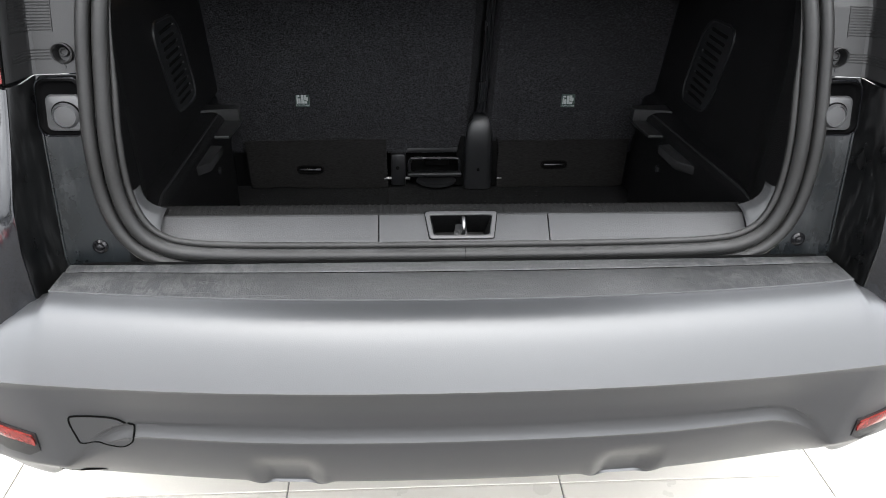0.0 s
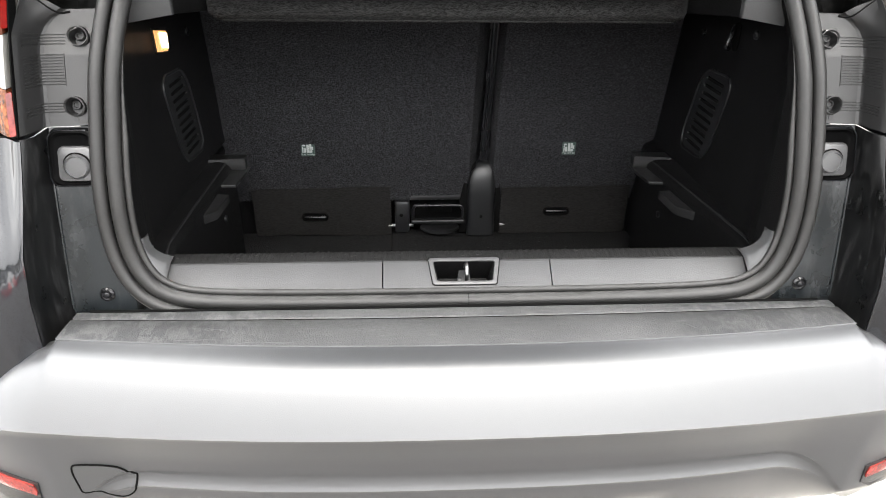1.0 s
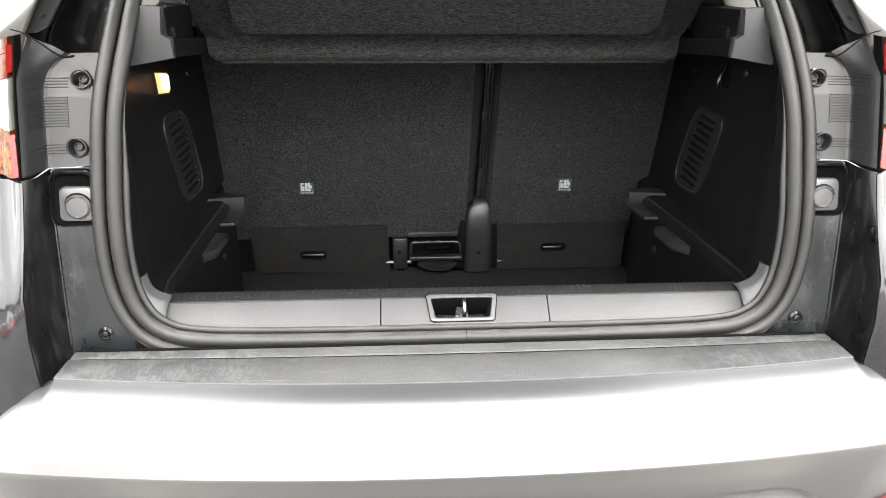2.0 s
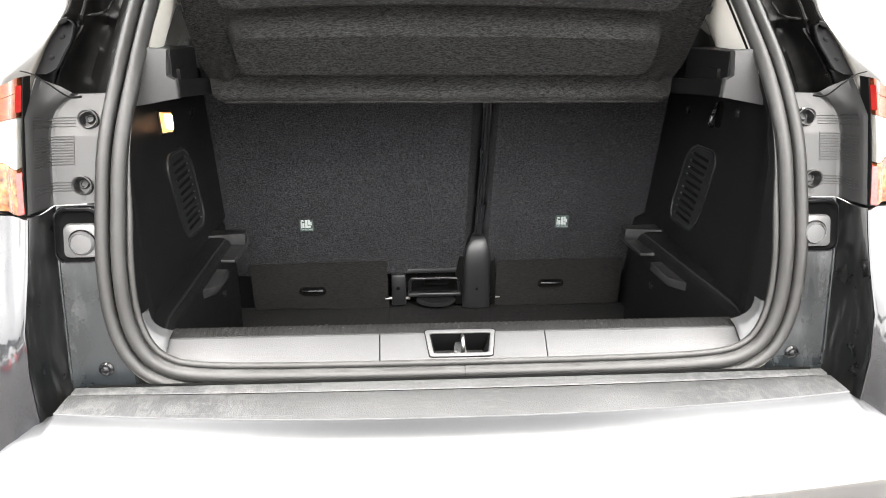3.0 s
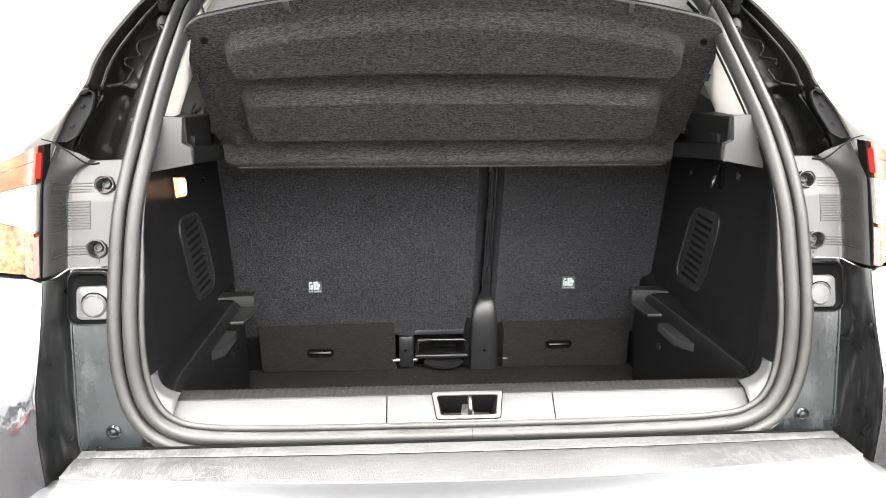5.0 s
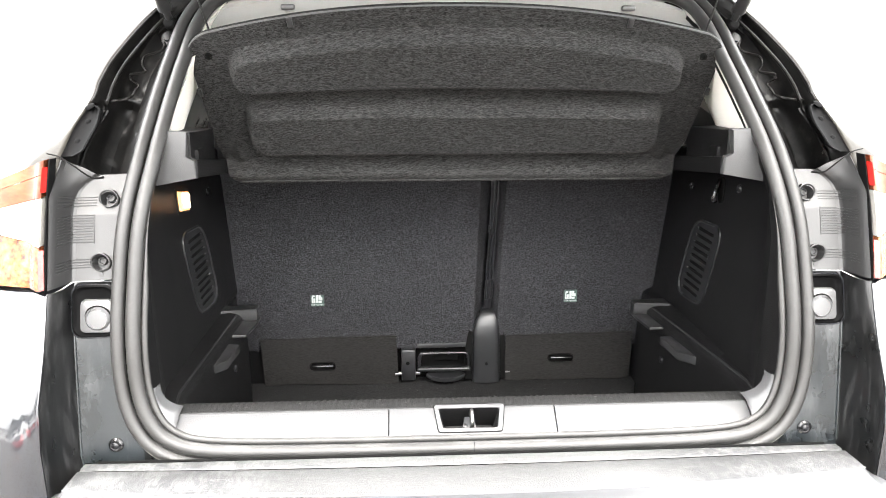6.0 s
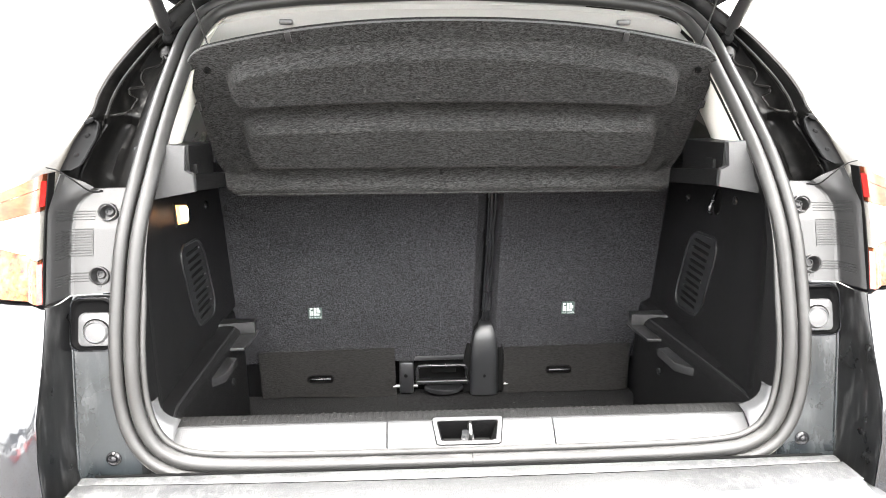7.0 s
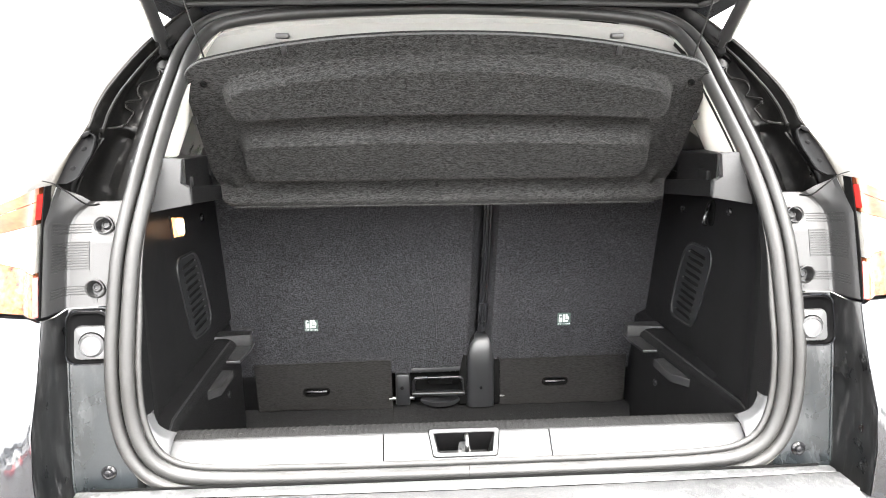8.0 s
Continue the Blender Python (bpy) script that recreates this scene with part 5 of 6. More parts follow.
for x0, x1, lx, fx0, fx1, hx, lab in ((-0.53, 0.1115, -0.304, -0.446, -0.117, -0.298, "wide folded-up seat back covered in charcoal carpet"), (0.1225, 0.545, 0.307, 0.153, 0.468, 0.290, "narrow folded-up seat back covered in charcoal carpet")):
    b = bmesh.new()
    rows = []
    n = 22
    for k in range(15):
        z = 0.588 + 0.557 * k / 14
        row = []
        for i in range(n + 1):
            u = i / n
            x = x0 + (x1 - x0) * u
            inner = (x1 - x) if x0 < 0 else (x - x0)
            outer = (x - x0) if x0 < 0 else (x1 - x)
            r = 0.035 * max(0, 1 - inner / 0.014) ** 2 + 0.03 * max(0, 1 - outer / 0.03) ** 2
            wave = 0.003 * noise.noise((x * 7, z * 7, x0))
            top = 0.03 * max(0, (z - 1.10) / 0.045) ** 2
            shift = -0.014 * (1.05 - z) / 0.4 if (inner < 0.1) else 0
            row.append(Vector((x + shift * max(0, 1 - inner / 0.1), seat_y(z) + r + wave + top, z)))
        rows.append(row)
    add_shell(b, rows, (0, 0.09, 0))
    seat = part("seat_back", b, M_SEAT, car, lab)
    # flap of carpet down to the floor with a pull slot
    f_bm = bmesh.new()
    rows = []
    for k in range(7):
        v = k / 6
        z = 0.622 - 0.121 * v
        rows.append([Vector((fx0 + (fx1 - fx0) * i / 18 + (0.004 * v if x0 < 0 else -0.002 * v), 0.645 + 0.006 * v + 0.004 * noise.noise((i * 0.35, v * 2, x0)), z + 0.005 * (i / 18) * (1 - v) - 0.004 * noise.noise((i * 0.3, 3, x0)) * v)) for i in range(19)])
    add_shell(f_bm, rows, (0, 0.004, 0))
    flap = part("carpet_flap", f_bm, M_FLAP, seat, "brown-black woven flap over the seat's foot")
    s_bm = bmesh.new()
    zc = 0.5515 if x0 < 0 else 0.562
    ring0 = [Vector((a, 0.643, c)) for a, c in rounded(hx, zc, 0.066, 0.0215, 0.0105, 4)]
    ring1 = [Vector((a, 0.6405, c)) for a, c in rounded(hx, zc, 0.063, 0.0185, 0.009, 4)]
    ring2 = [Vector((a, 0.647, c)) for a, c in rounded(hx, zc, 0.056, 0.0135, 0.0065, 4)]
    vs = add_grid(s_bm, [ring0, ring1, ring2], close_u=True)
    s_bm.faces.new(vs[-1])
    slot = part("pull_slot", s_bm, M_HOLE, flap, "black rimmed pull slot")
    g_bm = bmesh.new()
    add_tube(g_bm, [(hx - 0.024, 0.642, zc + 0.001), (hx - 0.018, 0.6405, zc + 0.0015), (hx + 0.018, 0.6405, zc + 0.0015), (hx + 0.024, 0.642, zc + 0.001)], 0.003, 8)
    part("slot_bar", g_bm, M_GLOSS, slot)
    # sewn label with a pictogram
    ly, lz = seat_y(0.724) - 0.0015, 0.7235
    l_bm = bmesh.new()
    add_box(l_bm, lx - 0.0158, lx + 0.0158, ly - 0.0012, ly + 0.002, lz - 0.0155, lz + 0.0155, 0.0006, 1)
    label = part("child_seat_label", l_bm, M_GREEN, seat, "small green and white child seat anchor label")
    pw = bmesh.new()
    for px0, px1, pz0, pz1 in ((-0.0130, -0.0105, -0.008, 0.0070), (-0.0125, -0.006, 0.0080, 0.0115), (-0.0095, -0.0045, -0.0075, 0.004), (-0.0030, 0.0025, -0.0075, 0.0120), (0.0030, 0.0100, -0.0075, -0.002), (0.0035, 0.0085, 0.0, 0.0125), (0.0088, 0.0122, -0.001, 0.007)):
        add_box(pw, lx + px0, lx + px1, ly - 0.0022, ly - 0.0008, lz + pz0, lz + pz1, 0.0004, 1)
    part("pictogram", pw, M_WHITE, label)
    cu = bpy.data.curves.new("label_text", "FONT")
    cu.body, cu.size, cu.align_x, cu.extrude = "TOP TETHER", 0.0052, "CENTER", 0.0002
    tmp = new("label_text", cu)
    me = bpy.data.meshes.new_from_object(tmp.evaluated_get(bpy.context.evaluated_depsgraph_get()))
    bpy.data.objects.remove(tmp)
    me.materials.clear()
    me.materials.append(M_WHITE)
    txt = new("label_text", me)
    txt.parent = label
    txt.location, txt.rotation_euler = (lx, ly - 0.0016, lz - 0.0135), (radians(90), 0, 0)
    # faint stitched seam down the wide seat
    if x0 < 0:
        st_bm = bmesh.new()
        add_tube(st_bm, spline([(-0.045, seat_y(1.04) + 0.0008, 1.04), (-0.030, seat_y(0.88) + 0.0008, 0.88), (-0.008, seat_y(0.75) + 0.0008, 0.75), (-0.004, seat_y(0.62) + 0.0008, 0.62)], 6), 0.0016, 6)
        part("stitched_seam", st_bm, M_SEAT, seat)

# black sheet as painted shade between the seats, with folded edging, hinge cover and floor bracket
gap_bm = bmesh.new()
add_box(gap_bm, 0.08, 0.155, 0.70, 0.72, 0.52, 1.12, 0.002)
seat_gap = part("seat_gap", gap_bm, M_HOLE, car, "black sheet standing in for the shade between the seat backs")
for x, x2, r in ((0.106, 0.118, 0.0045), (0.113, 0.126, 0.0035), (0.099, 0.111, 0.003)):
    b = bmesh.new()
    add_tube(b, [(x, seat_y(0.70) + 0.012, 0.69), ((x + x2) / 2, seat_y(0.85) + 0.012, 0.85), (x2, seat_y(1.08) + 0.012, 1.08)], r, 8)
    part("edge_piping", b, M_GLOSS, seat_gap)
cov_bm = bmesh.new()
rows = []
for z, xl, xr, d in ((0.502, 0.070, 0.138, 0.0), (0.56, 0.0705, 0.138, 0.003), (0.61, 0.071, 0.1375, 0.005), (0.642, 0.073, 0.137, 0.008), (0.660, 0.078, 0.1365, 0.013), (0.674, 0.086, 0.135, 0.020), (0.684, 0.095, 0.131, 0.030), (0.690, 0.106, 0.122, 0.045)):
    w, c = (xr - xl) / 2, (xr + xl) / 2
    rows.append([Vector((c + w * math.sin(a), 0.665 + d - 0.030 * max(0, math.cos(a)) ** 0.2 * (1 if abs(a) < 1.57 else 0), z)) for a in (-1.75, -1.5, -1.3, -1.0, -0.6, -0.2, 0.2, 0.6, 1.0, 1.3, 1.5, 1.75)])
add_shell(cov_bm, rows, (0, 0.012, 0))
cover = part("hinge_cover", cov_bm, M_SATIN, seat_gap, "satin black plastic hinge cover")
b = bmesh.new()
add_disc(b, (0.104, 0.636, 0.5525), (0, -1, 0), [(0.0035, -0.002), (0.0035, 0.0015), (0.002, 0.002)], 12)
part("cover_hole", b, M_HOLE, cover)
for outline in (((0.050, 0.505), (0.074, 0.505), (0.090, 0.684), (0.078, 0.672), (0.062, 0.640), (0.052, 0.585)), ((0.135, 0.505), (0.154, 0.505), (0.151, 0.60), (0.146, 0.672), (0.135, 0.680))):
    b = bmesh.new()
    add_prism(b, [(x, 0.650 + 0.10 * max(0, z - 0.6), z) for x, z in outline], (0, 0.008, 0), 0.002)
    part("hinge_plate", b, M_HOLE, cover, "black hinge plate")
# black sheet across the car: shade under the seats put into colour
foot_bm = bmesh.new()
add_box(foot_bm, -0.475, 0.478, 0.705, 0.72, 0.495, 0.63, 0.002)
part("seat_foot", foot_bm, M_HOLE, seat_gap, "black sheet standing in for the shade at the foot of the seats")
bracket_bm = bmesh.new()
add_box(bracket_bm, -0.106, -0.070, 0.648, 0.69, 0.505, 0.588, 0.006)
bracket = part("seat_bracket", bracket_bm, M_SATIN, seat_gap, "black hinge bracket between the flaps")
b = bmesh.new()
add_disc(b, (-0.090, 0.648, 0.553), (0, -1, 0), [(0.0045, -0.002), (0.0045, 0.0015), (0.0025, 0.002)], 12)
part("bracket_hole", b, M_HOLE, bracket)
b = bmesh.new()
add_tube(b, [(-0.122, 0.655, 0.5235), (-0.06, 0.655, 0.5235)], 0.0042, 12)
part("hinge_pin", b, M_METAL, bracket, "bright steel hinge pin")
b = bmesh.new()
add_tube(b, [(0.135, 0.655, 0.524), (0.165, 0.655, 0.524)], 0.0042, 12)
part("hinge_pin", b, M_METAL, bracket, "bright steel hinge pin")
b = bmesh.new()
add_prism(b, [(-0.066, 0.655, 0.598), (-0.06, 0.66, 0.606), (0.058, 0.66, 0.612), (0.062, 0.655, 0.602), (0.066, 0.655, 0.590), (-0.068, 0.655, 0.588)], (0, 0.03, 0), 0.003)
part("bracket_top", b, M_SATIN, bracket)
b = bmesh.new()
add_tube(b, spline([(-0.061, 0.646, 0.540), (-0.0615, 0.643, 0.566), (-0.058, 0.642, 0.577), (-0.050, 0.642, 0.580), (0.0, 0.642, 0.5805), (0.048, 0.642, 0.580), (0.056, 0.642, 0.577), (0.0595, 0.643, 0.566), (0.059, 0.646, 0.540)], 5), 0.0036, 10)
part("bracket_loop", b, M_GLOSS, bracket, "glossy black wire loop")
b = bmesh.new()
add_box(b, -0.066, 0.064, 0.634, 0.652, 0.534, 0.5445, 0.0035, 3)
part("bracket_bar", b, M_SATIN, bracket, "flat satin bar")
# black sheet painting the shade behind the bracket
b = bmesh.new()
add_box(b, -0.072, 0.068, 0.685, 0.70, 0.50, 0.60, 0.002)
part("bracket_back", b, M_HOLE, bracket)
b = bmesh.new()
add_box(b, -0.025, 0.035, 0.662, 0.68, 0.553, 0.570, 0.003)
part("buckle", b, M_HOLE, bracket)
b = bmesh.new()
add_prism(b, [(q.x, q.y, q.z) for q in spline([(-0.045, 0.642, 0.527), (-0.02, 0.628, 0.522), (0.005, 0.624, 0.521), (0.03, 0.628, 0.522), (0.052, 0.642, 0.527), (0.03, 0.66, 0.529), (-0.025, 0.66, 0.529)], 3, closed=True)], (0, 0, -0.010), 0.003)
part("release_handle", b, M_SATIN, bracket, "satin black release handle")

# ---------------------------------------------------------------- parcel shelf, raised
shelf = empty("parcel_shelf", "raised charcoal felt parcel shelf hung on cords", "parcel shelf")
SB, ST = Vector((0, 0.380, 1.0645)), Vector((0, 0.149, 1.350))
SU = (ST - SB).normalized()
SN = Vector((0, -SU.z, SU.y))
SLEN = (ST - SB).length


def on_shelf(x, v, lift=0.0):
    """A place on the shelf's underside: across, up from its lower edge, out towards the boot's mouth."""
    return SB + Vector((x + 0.003, 0, 0)) + SU * v + SN * lift


def shelf_half(v):
    """Half the width of the shelf at a height along it."""
    return float(np.interp(v, (0.011, 0.016, 0.028, 0.05, 0.08, 0.26, 0.31, 0.33, 0.345, 0.356, 0.365, 0.372), (0.400, 0.412, 0.424, 0.433, 0.439, 0.442, 0.442, 0.438, 0.431, 0.422, 0.411, 0.398)))


def shelf_lift(x, v):
    """Relief pressed into the felt: rolled lower edge, two raised pads, hollow margins."""
    a = abs(x)

    def step(e, w, q):
        t = min(1, max(0, (q - e) / w))
        return t * t * (3 - 2 * t)

    def pad(half, v0, v1, r):
        # tight lower edge, broad rounded upper shoulder
        qx, qv = a - half + r, abs(v - (v0 + v1) / 2) - (v1 - v0) / 2 + r
        d = math.hypot(max(qx, 0), max(qv, 0)) + min(max(qx, qv), 0) - r
        soft = 0.0042 + 0.0044 * step((v0 + v1) / 2 - 0.03, 0.06, v)
        return 1 - step(-1.5 * soft, 2 * soft, d)

    crown = 0.022 * (a / 0.38) ** 2
    lift = 0.034 * (1 - step(0.021, 0.022, v))
    lift += 0.036 * pad(0.372, 0.076, 0.183, 0.034)
    lift += 0.031 * pad(0.380, 0.223, 0.330 - crown, 0.036)
    for cx, cv in ((0.395, 0.052),):
        lift += 0.014 * math.exp(-((a - cx) / 0.013) ** 2 - ((v - cv) / 0.022) ** 2)
    return lift


board_bm = bmesh.new()
rows = []
NV, NU = 110, 180
for j in range(NV + 1):
    v = 0.011 + (SLEN - 0.011) * j / NV
    row = []
    for i in range(NU + 1):
        u = -1 + 2 * i / NU
        x = u * shelf_half(v)
        # the upper edge is crowned: high in the middle, lower at the corners
        vv = v - (v / SLEN) ** 2 * 0.052 * abs(u) ** 2.2
        row.append(on_shelf(x, vv, shelf_lift(x, v)))
    rows.append(row)
add_shell(board_bm, rows, -SN * 0.012)
board = part("board", board_bm, M_FELT, shelf, "charcoal fibre felt board with pressed pads")
cut_bm = bmesh.new()
add_tube(cut_bm, [r_[0] - SN * 0.003 for r_ in rows[55:]] + [q - SN * 0.003 for q in rows[-1][1:-1]] + [r_[-1] - SN * 0.003 for r_ in rows[:54:-1]], 0.0019, 6)
rim_bm = bmesh.new()
add_tube(rim_bm, [q + SN * 0.0005 for q in rows[0]], 0.0022, 6)
part("rolled_rim", rim_bm, M_FELT, board, "pressed lower rim of the felt")
part("cut_edge", cut_bm, M_FOOT, board, "paler fuzzy cut edge of the felt")
for s in (-1, 1):
    b = bmesh.new()
    add_prism(b, [on_shelf(s * 0.270 + a, c, 0.003) for a, c in ((-0.004, 0.332), (0.005, 0.332), (0.004, 0.349), (-0.005, 0.349))], SN * 0.003, 0.001)
    part("cord_clip", b, M_GREYTRIM, shelf, "dark grey plastic clip")
    b = bmesh.new()
    add_box(b, s * 0.27 - 0.011, s * 0.27 + 0.011, 0.166, 0.178, 1.3455, 1.3545, 0.003)
    part("clip_top", b, M_GREYTRIM, shelf)
    b = bmesh.new()
    add_disc(b, on_shelf(s * 0.410, 0.274, 0.002), SN, [(0.006, -0.004), (0.006, 0.0015), (0.004, 0.002), (0.0035, 0.0)], 14)
    part("pivot_hole", b, M_HOLE, shelf)
    b = bmesh.new()
    add_prism(b, [on_shelf(s * (0.437 + a), c, 0.0) for a, c in ((0, 0.19), (0.008, 0.192), (0.008, 0.205), (0, 0.207))], SN * 0.004, 0.001)
    part("side_pin", b, M_GREYTRIM, shelf)
    b = bmesh.new()
    foot = on_shelf(s * 0.398, 0.325, 0.002)
    add_tube(b, [foot, foot.lerp(tg(s * 0.425, 0.22, -0.07), 0.5) + Vector((0, 0, -0.004)), tg(s * 0.425, 0.22, -0.07)], 0.0016, 8)
    part("cord", b, M_TRIM, shelf, "black lifting cord")

# ---------------------------------------------------------------- lint on the felt and the carpets
def lint(name, parent, places, seed):
    """Short pale threads and specks lying on a surface."""
    rng = random.Random(seed)
    b = bmesh.new()
    for p, across, up in places:
        a, size = rng.uniform(0, 6.28), rng.uniform(0.0006, 0.0024)
        way = (across * math.cos(a) + up * math.sin(a)) * size
        bow = (up * math.cos(a) - across * math.sin(a)) * size * rng.uniform(-0.4, 0.4)
        add_tube(b, [p - way, p + bow, p + way], 0.00028, 4)
    ob = part(name, b, M_LINT, parent, "scattered pale lint")
    ob["kind"] = "stuff"


LR = random.Random(7)
X_AXIS, Y_AXIS = Vector((1, 0, 0)), Vector((0, 1, 0))
spots = []
for k in range(60):
    x, v = LR.uniform(-0.40, 0.40), LR.uniform(0.02, 0.31)
    spots.append((on_shelf(x, v - (v / SLEN) ** 2 * 0.052 * (abs(x) / 0.44) ** 2.2, shelf_lift(x, v) + 0.0006), X_AXIS, SU))
lint("lint", board, spots, 1)
lint("lint", boot_floor, [(Vector((LR.uniform(-0.43, 0.43), LR.uniform(0.30, 0.63), 0.5015)), X_AXIS, Y_AXIS) for k in range(120)], 2)
lint("lint", sill, [(Vector((LR.uniform(-0.44, 0.45), LR.uniform(0.026, 0.050), 0.7414)), X_AXIS, Y_AXIS) for k in range(50)], 3)
lint("lint", seat_gap, [(Vector((x, seat_y(z) - 0.003, z)), X_AXIS, Vector((0, 0, 1))) for x, z in ((LR.uniform(-0.42, 0.42), LR.uniform(0.64, 1.02)) for k in range(50))], 4)

# ---------------------------------------------------------------- closing the car: underbody, sides, wheels
under_bm = bmesh.new()
add_box(under_bm, -0.58, 0.58, 0.05, 3.5, 0.40, 0.46, 0.02)
part("underbody", under_bm, M_HOLE, car, "black underbody")
for s in (-1, 1):
    side_bm = bmesh.new()
    rows = []
    for z, x in ((0.26, 0.84), (0.40, 0.862), (0.60, 0.872), (0.75, 0.878), (0.95, 0.868), (1.02, 0.84), (1.30, 0.72), (1.44, 0.63)):
        rows.append([Vector((s * (x - 0.05 * max(0, (y - 2.9)) ** 2), y, z if y < 2.4 else min(z, 1.0 + (z - 1.0) * max(0, (3.0 - y) / 0.6)))) for y in (1.0, 1.4, 1.8, 2.2, 2.6, 3.0, 3.4, 3.75)])
    add_shell(side_bm, rows, (-s * 0.02, 0, 0))
    part("body_side", side_bm, M_PAINT, car, "black painted body side")
    for y in (0.62, 3.2):
        w_bm = bmesh.new()
        add_disc(w_bm, (s * 0.66, y, 0.325), (s, 0, 0), [(0.20, 0.0), (0.30, 0.0), (0.322, 0.02), (0.3255, 0.06), (0.3255, 0.15), (0.318, 0.19), (0.22, 0.205), (0.20, 0.19)], 40)
        wheel = part("wheel", w_bm, M_TYRE, car, "black tyre on a grey wheel")
        r_bm = bmesh.new()
        add_disc(r_bm, (s * 0.66, y, 0.325), (s, 0, 0), [(0.20, 0.01), (0.21, 0.19), (0.19, 0.195), (0.17, 0.15), (0.06, 0.16), (0.05, 0.18), (0.02, 0.18)], 32)
        part("rim", r_bm, M_METAL, wheel)
bonnet_bm = bmesh.new()
add_shell(bonnet_bm, [[Vector((0.80 * u * w, y, z - 0.04 * u * u)) for u in (-1, -0.5, 0, 0.5, 1)] for y, z, w in ((1.55, 1.54, 0.74), (2.1, 1.45, 0.80), (2.75, 1.06, 0.97), (3.3, 1.0, 1.0), (3.72, 0.86, 0.93), (3.8, 0.5, 0.93), (3.78, 0.25, 0.9))], (0, 0, -0.02))
part("bonnet", bonnet_bm, M_PAINT, car, "black painted bonnet and windscreen frame")
cabin_bm = bmesh.new()
add_box(cabin_bm, -0.62, 0.62, 1.35, 1.37, 0.36, 1.44, 0.0)
part("cabin_bulkhead", cabin_bm, M_TRIM, car, "dark cabin behind the rear seats")

# ---------------------------------------------------------------- yard behind the camera, seen in the paintwork
def parked_car(x, y, turn, paint, label):
    """A small parked hatchback: lower body, cabin, glass and wheels."""
    thing = empty("parked_car", label, "car", "cars parked in the yard")
    b = bmesh.new()
    side = [(-2.0, 0.30), (-2.03, 0.55), (-1.9, 0.80), (-1.0, 0.93), (0.3, 0.97), (1.7, 0.95), (2.0, 0.80), (2.03, 0.5), (1.95, 0.28)]
    prof = spline([(px, 0, pz) for px, pz in side], 4)
    add_grid_rows = [[Vector((q.x * (1 - 0.03 * abs(v) ** 3), 0.87 * v, q.z - 0.03 * v * v)) for q in prof] for v in (-1, -0.96, -0.6, 0, 0.6, 0.96, 1)]
    add_shell(b, add_grid_rows, (0, 0, -0.015))
    for v in (-0.87, 0.87):
        vs_ = [b.verts.new((q.x * 0.97, v, q.z - 0.03)) for q in prof]
        b.faces.new(vs_)
    part("body", b, paint, thing)
    c = bmesh.new()
    roof = spline([(-1.1, 0, 0.90), (-0.35, 0, 1.40), (0.3, 0, 1.49), (1.2, 0, 1.44), (1.75, 0, 0.95)], 5)
    add_shell(c, [[Vector((q.x, 0.8 * v * (1 - 0.22 * (q.z - 0.9) / 0.6), q.z - 0.04 * v * v)) for q in roof] for v in (-1, -0.9, -0.5, 0, 0.5, 0.9, 1)], (0, 0, -0.02))
    part("roof", c, paint, thing)
    for v in (-1, 1):
        g = bmesh.new()
        add_prism(g, [(-0.85, v * 0.77, 0.95), (-0.3, v * 0.70, 1.33), (0.3, v * 0.68, 1.40), (1.1, v * 0.69, 1.36), (1.5, v * 0.76, 0.98)], (0, -v * 0.02, 0))
        part("side_window", g, M_GLASSDARK, thing, "dark side windows")
        for wx in (-1.25, 1.3):
            w = bmesh.new()
            add_disc(w, (wx, v * 0.70, 0.31), (0, v, 0), [(0.18, 0.0), (0.29, 0.0), (0.31, 0.03), (0.31, 0.16), (0.20, 0.185), (0.05, 0.17)], 28)
            part("wheel", w, M_TYRE, thing)
    g = bmesh.new()
    add_prism(g, [(-1.02, -0.68, 0.955), (-1.02, 0.68, 0.955), (-0.42, 0.58, 1.37), (-0.42, -0.58, 1.37)], (-0.015, 0, 0.015))
    part("windscreen", g, M_GLASSDARK, thing)
    thing.matrix_world = pose(x, y, -0.012, 0, 0, turn)
    return thing


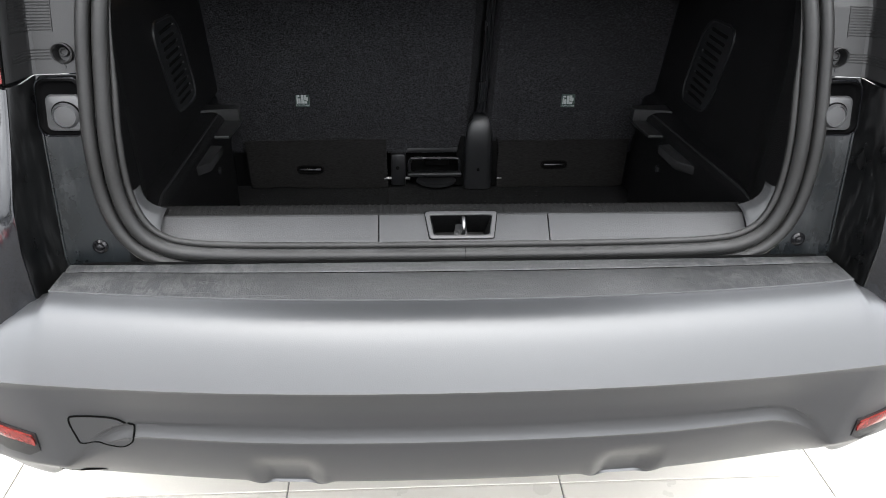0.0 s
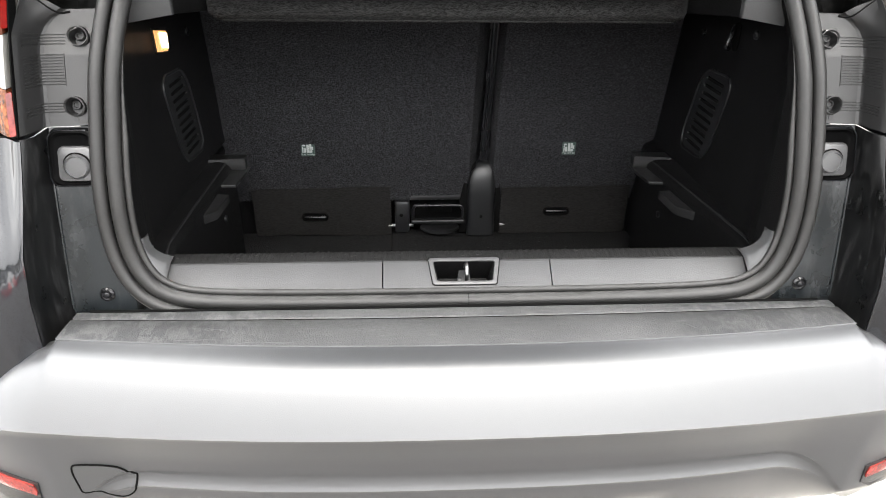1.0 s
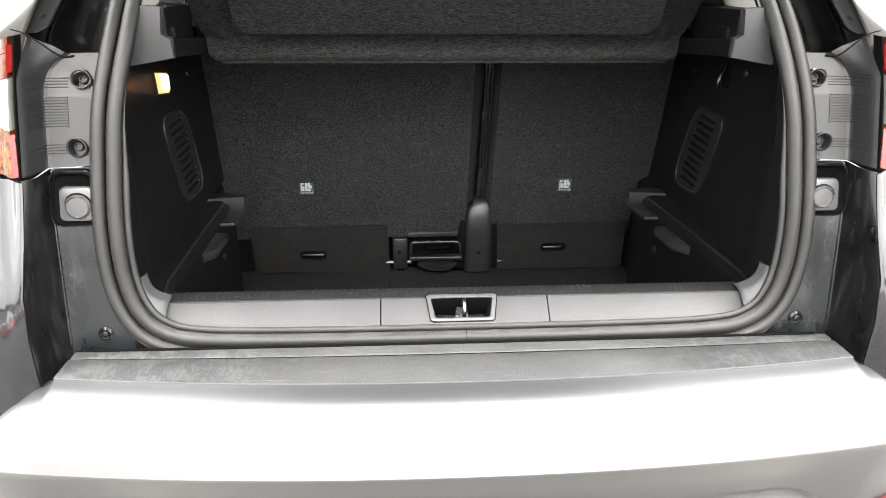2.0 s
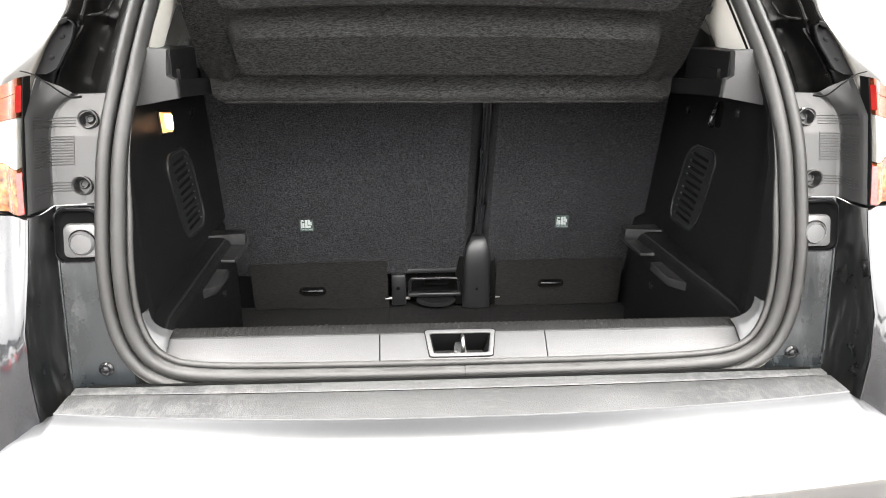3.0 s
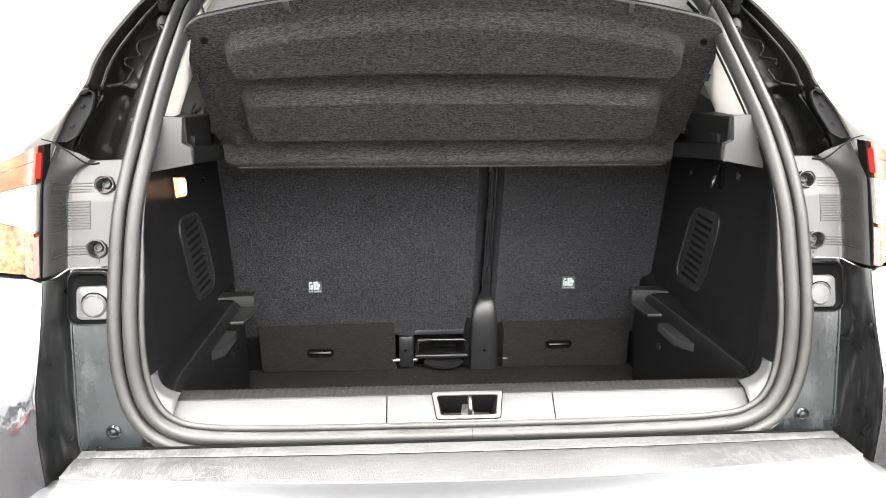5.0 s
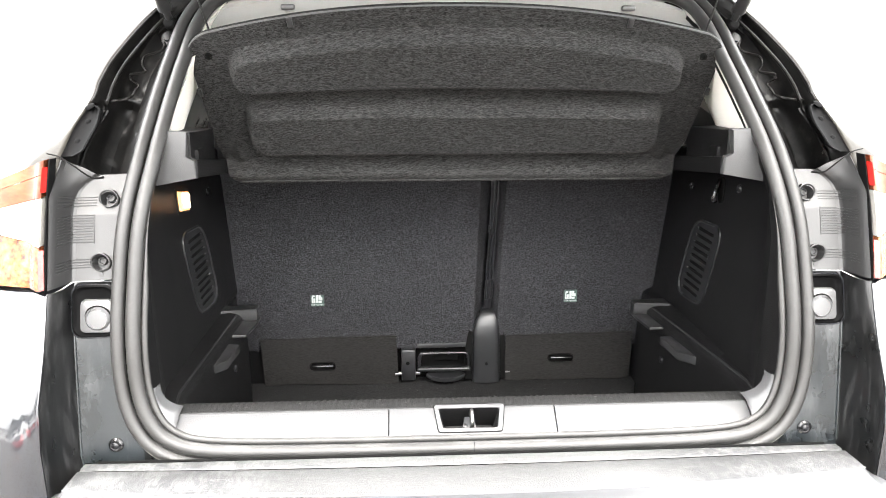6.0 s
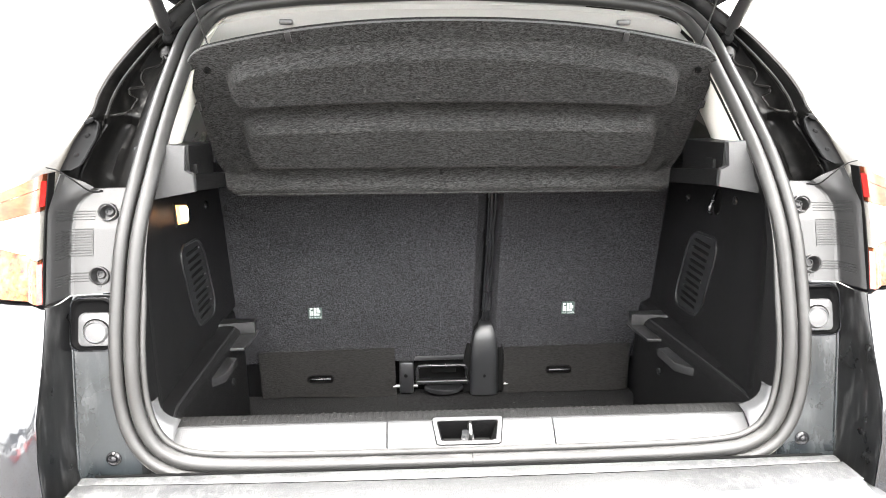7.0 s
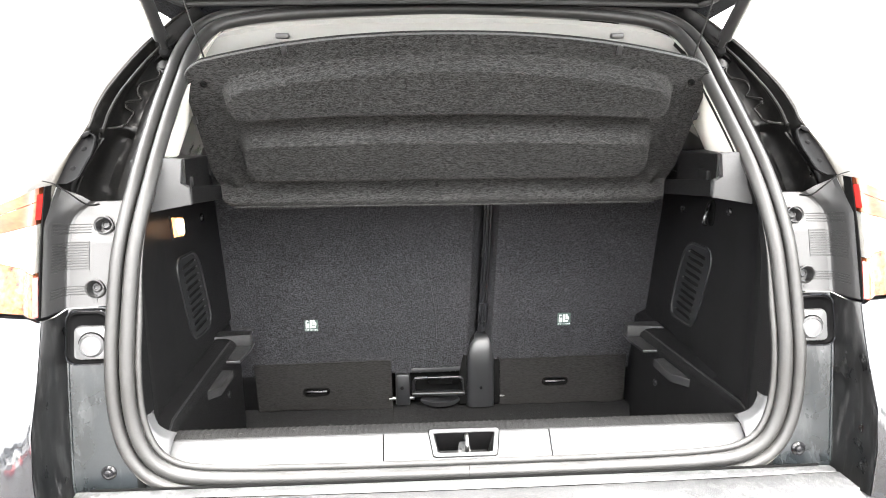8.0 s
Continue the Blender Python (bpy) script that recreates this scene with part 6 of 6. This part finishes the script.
def tree(x, y, height, seed):
    """A broadleaf tree: tapered trunk, limbs and a crown of many small leaves in uneven clumps."""
    rng = random.Random(seed)
    thing = empty("tree", "green broadleaf tree at the edge of the yard", "tree", "trees behind the yard")
    b = bmesh.new()
    add_tube(b, [(0, 0, 0), (0.05, 0.02, height * 0.25), (-0.05, 0.05, height * 0.55), (0, 0, height * 0.85)], lambda f: 0.18 * (1 - 0.85 * f), 10)
    for k in range(9):
        a, z0 = rng.uniform(0, 6.28), height * rng.uniform(0.25, 0.7)
        l = height * rng.uniform(0.18, 0.3)
        add_tube(b, [(0, 0, z0), (l * 0.5 * math.cos(a), l * 0.5 * math.sin(a), z0 + l * 0.35), (l * math.cos(a), l * math.sin(a), z0 + l * 0.6)], lambda f: 0.07 * (1 - 0.8 * f), 7)
    part("trunk", b, M_BARK, thing)
    verts, faces = [], []
    for c in range(46):
        a, h = rng.uniform(0, 6.28), rng.uniform(0.30, 1.0)
        r = height * 0.30 * math.sin(math.pi * min(1, (h - 0.22) / 0.85)) * rng.uniform(0.3, 1.05)
        cx, cy, cz, cr = r * math.cos(a), r * math.sin(a), h * height, height * rng.uniform(0.05, 0.10)
        for _ in range(70):
            d = Vector((rng.gauss(0, 1), rng.gauss(0, 1), rng.gauss(0, 0.8))).normalized() * cr * rng.uniform(0.5, 1.1)
            p = Vector((cx, cy, cz)) + d
            u = Vector((rng.gauss(0, 1), rng.gauss(0, 1), rng.gauss(0, 1))).normalized() * 0.11
            w = u.orthogonal().normalized() * 0.07
            i = len(verts)
            verts += [p - u, p + w, p + u, p - w]
            faces.append((i, i + 1, i + 2, i + 3))
    me = bpy.data.meshes.new("crown")
    me.from_pydata(verts, [], faces)
    me.materials.append(M_LEAF)
    ob = new("crown", me)
    ob.parent = thing
    ob["kind"] = "stuff"
    thing.location = (x, y, -0.012)
    return thing


parked_car(-8.5, -10.5, 25, M_REDPAINT, "bright red hatchback parked on the asphalt yard")
parked_car(16.0, -13.5, 140, M_FACADE, "white hatchback parked on the asphalt yard")
for x, y, h, k in ((-15.0, -15.0, 5.5, 1), (-36, -30, 7.0, 2), (-22.0, -34, 7.0, 3), (25.0, -30, 7.0, 4), (34.0, -20, 6.0, 5)):
    tree(x, y, h, k)
shed_bm = bmesh.new()
add_box(shed_bm, -49, -40.5, -39, -30, -0.012, 4.2)
shed = empty("low_hall", "low pale industrial hall beyond the yard", "building")
part("wall", shed_bm, M_FACADE, shed)
roof2 = bmesh.new()
add_box(roof2, -49.3, -40.2, -39.3, -29.7, 4.2, 4.55, 0.05)
part("roof", roof2, M_GREYTRIM, shed)
for k in range(4):
    wb = bmesh.new()
    add_box(wb, -40.52, -40.46, -38.2 + 2.1 * k, -36.8 + 2.1 * k, 1.2, 2.6, 0.01)
    part("window", wb, M_GLASSDARK, shed)

# ---------------------------------------------------------------- thing > part > sub-part, and no deeper
for ob in list(bpy.data.objects):
    while ob.parent and ob.parent.parent and ob.parent.parent.parent:
        ob.parent = ob.parent.parent
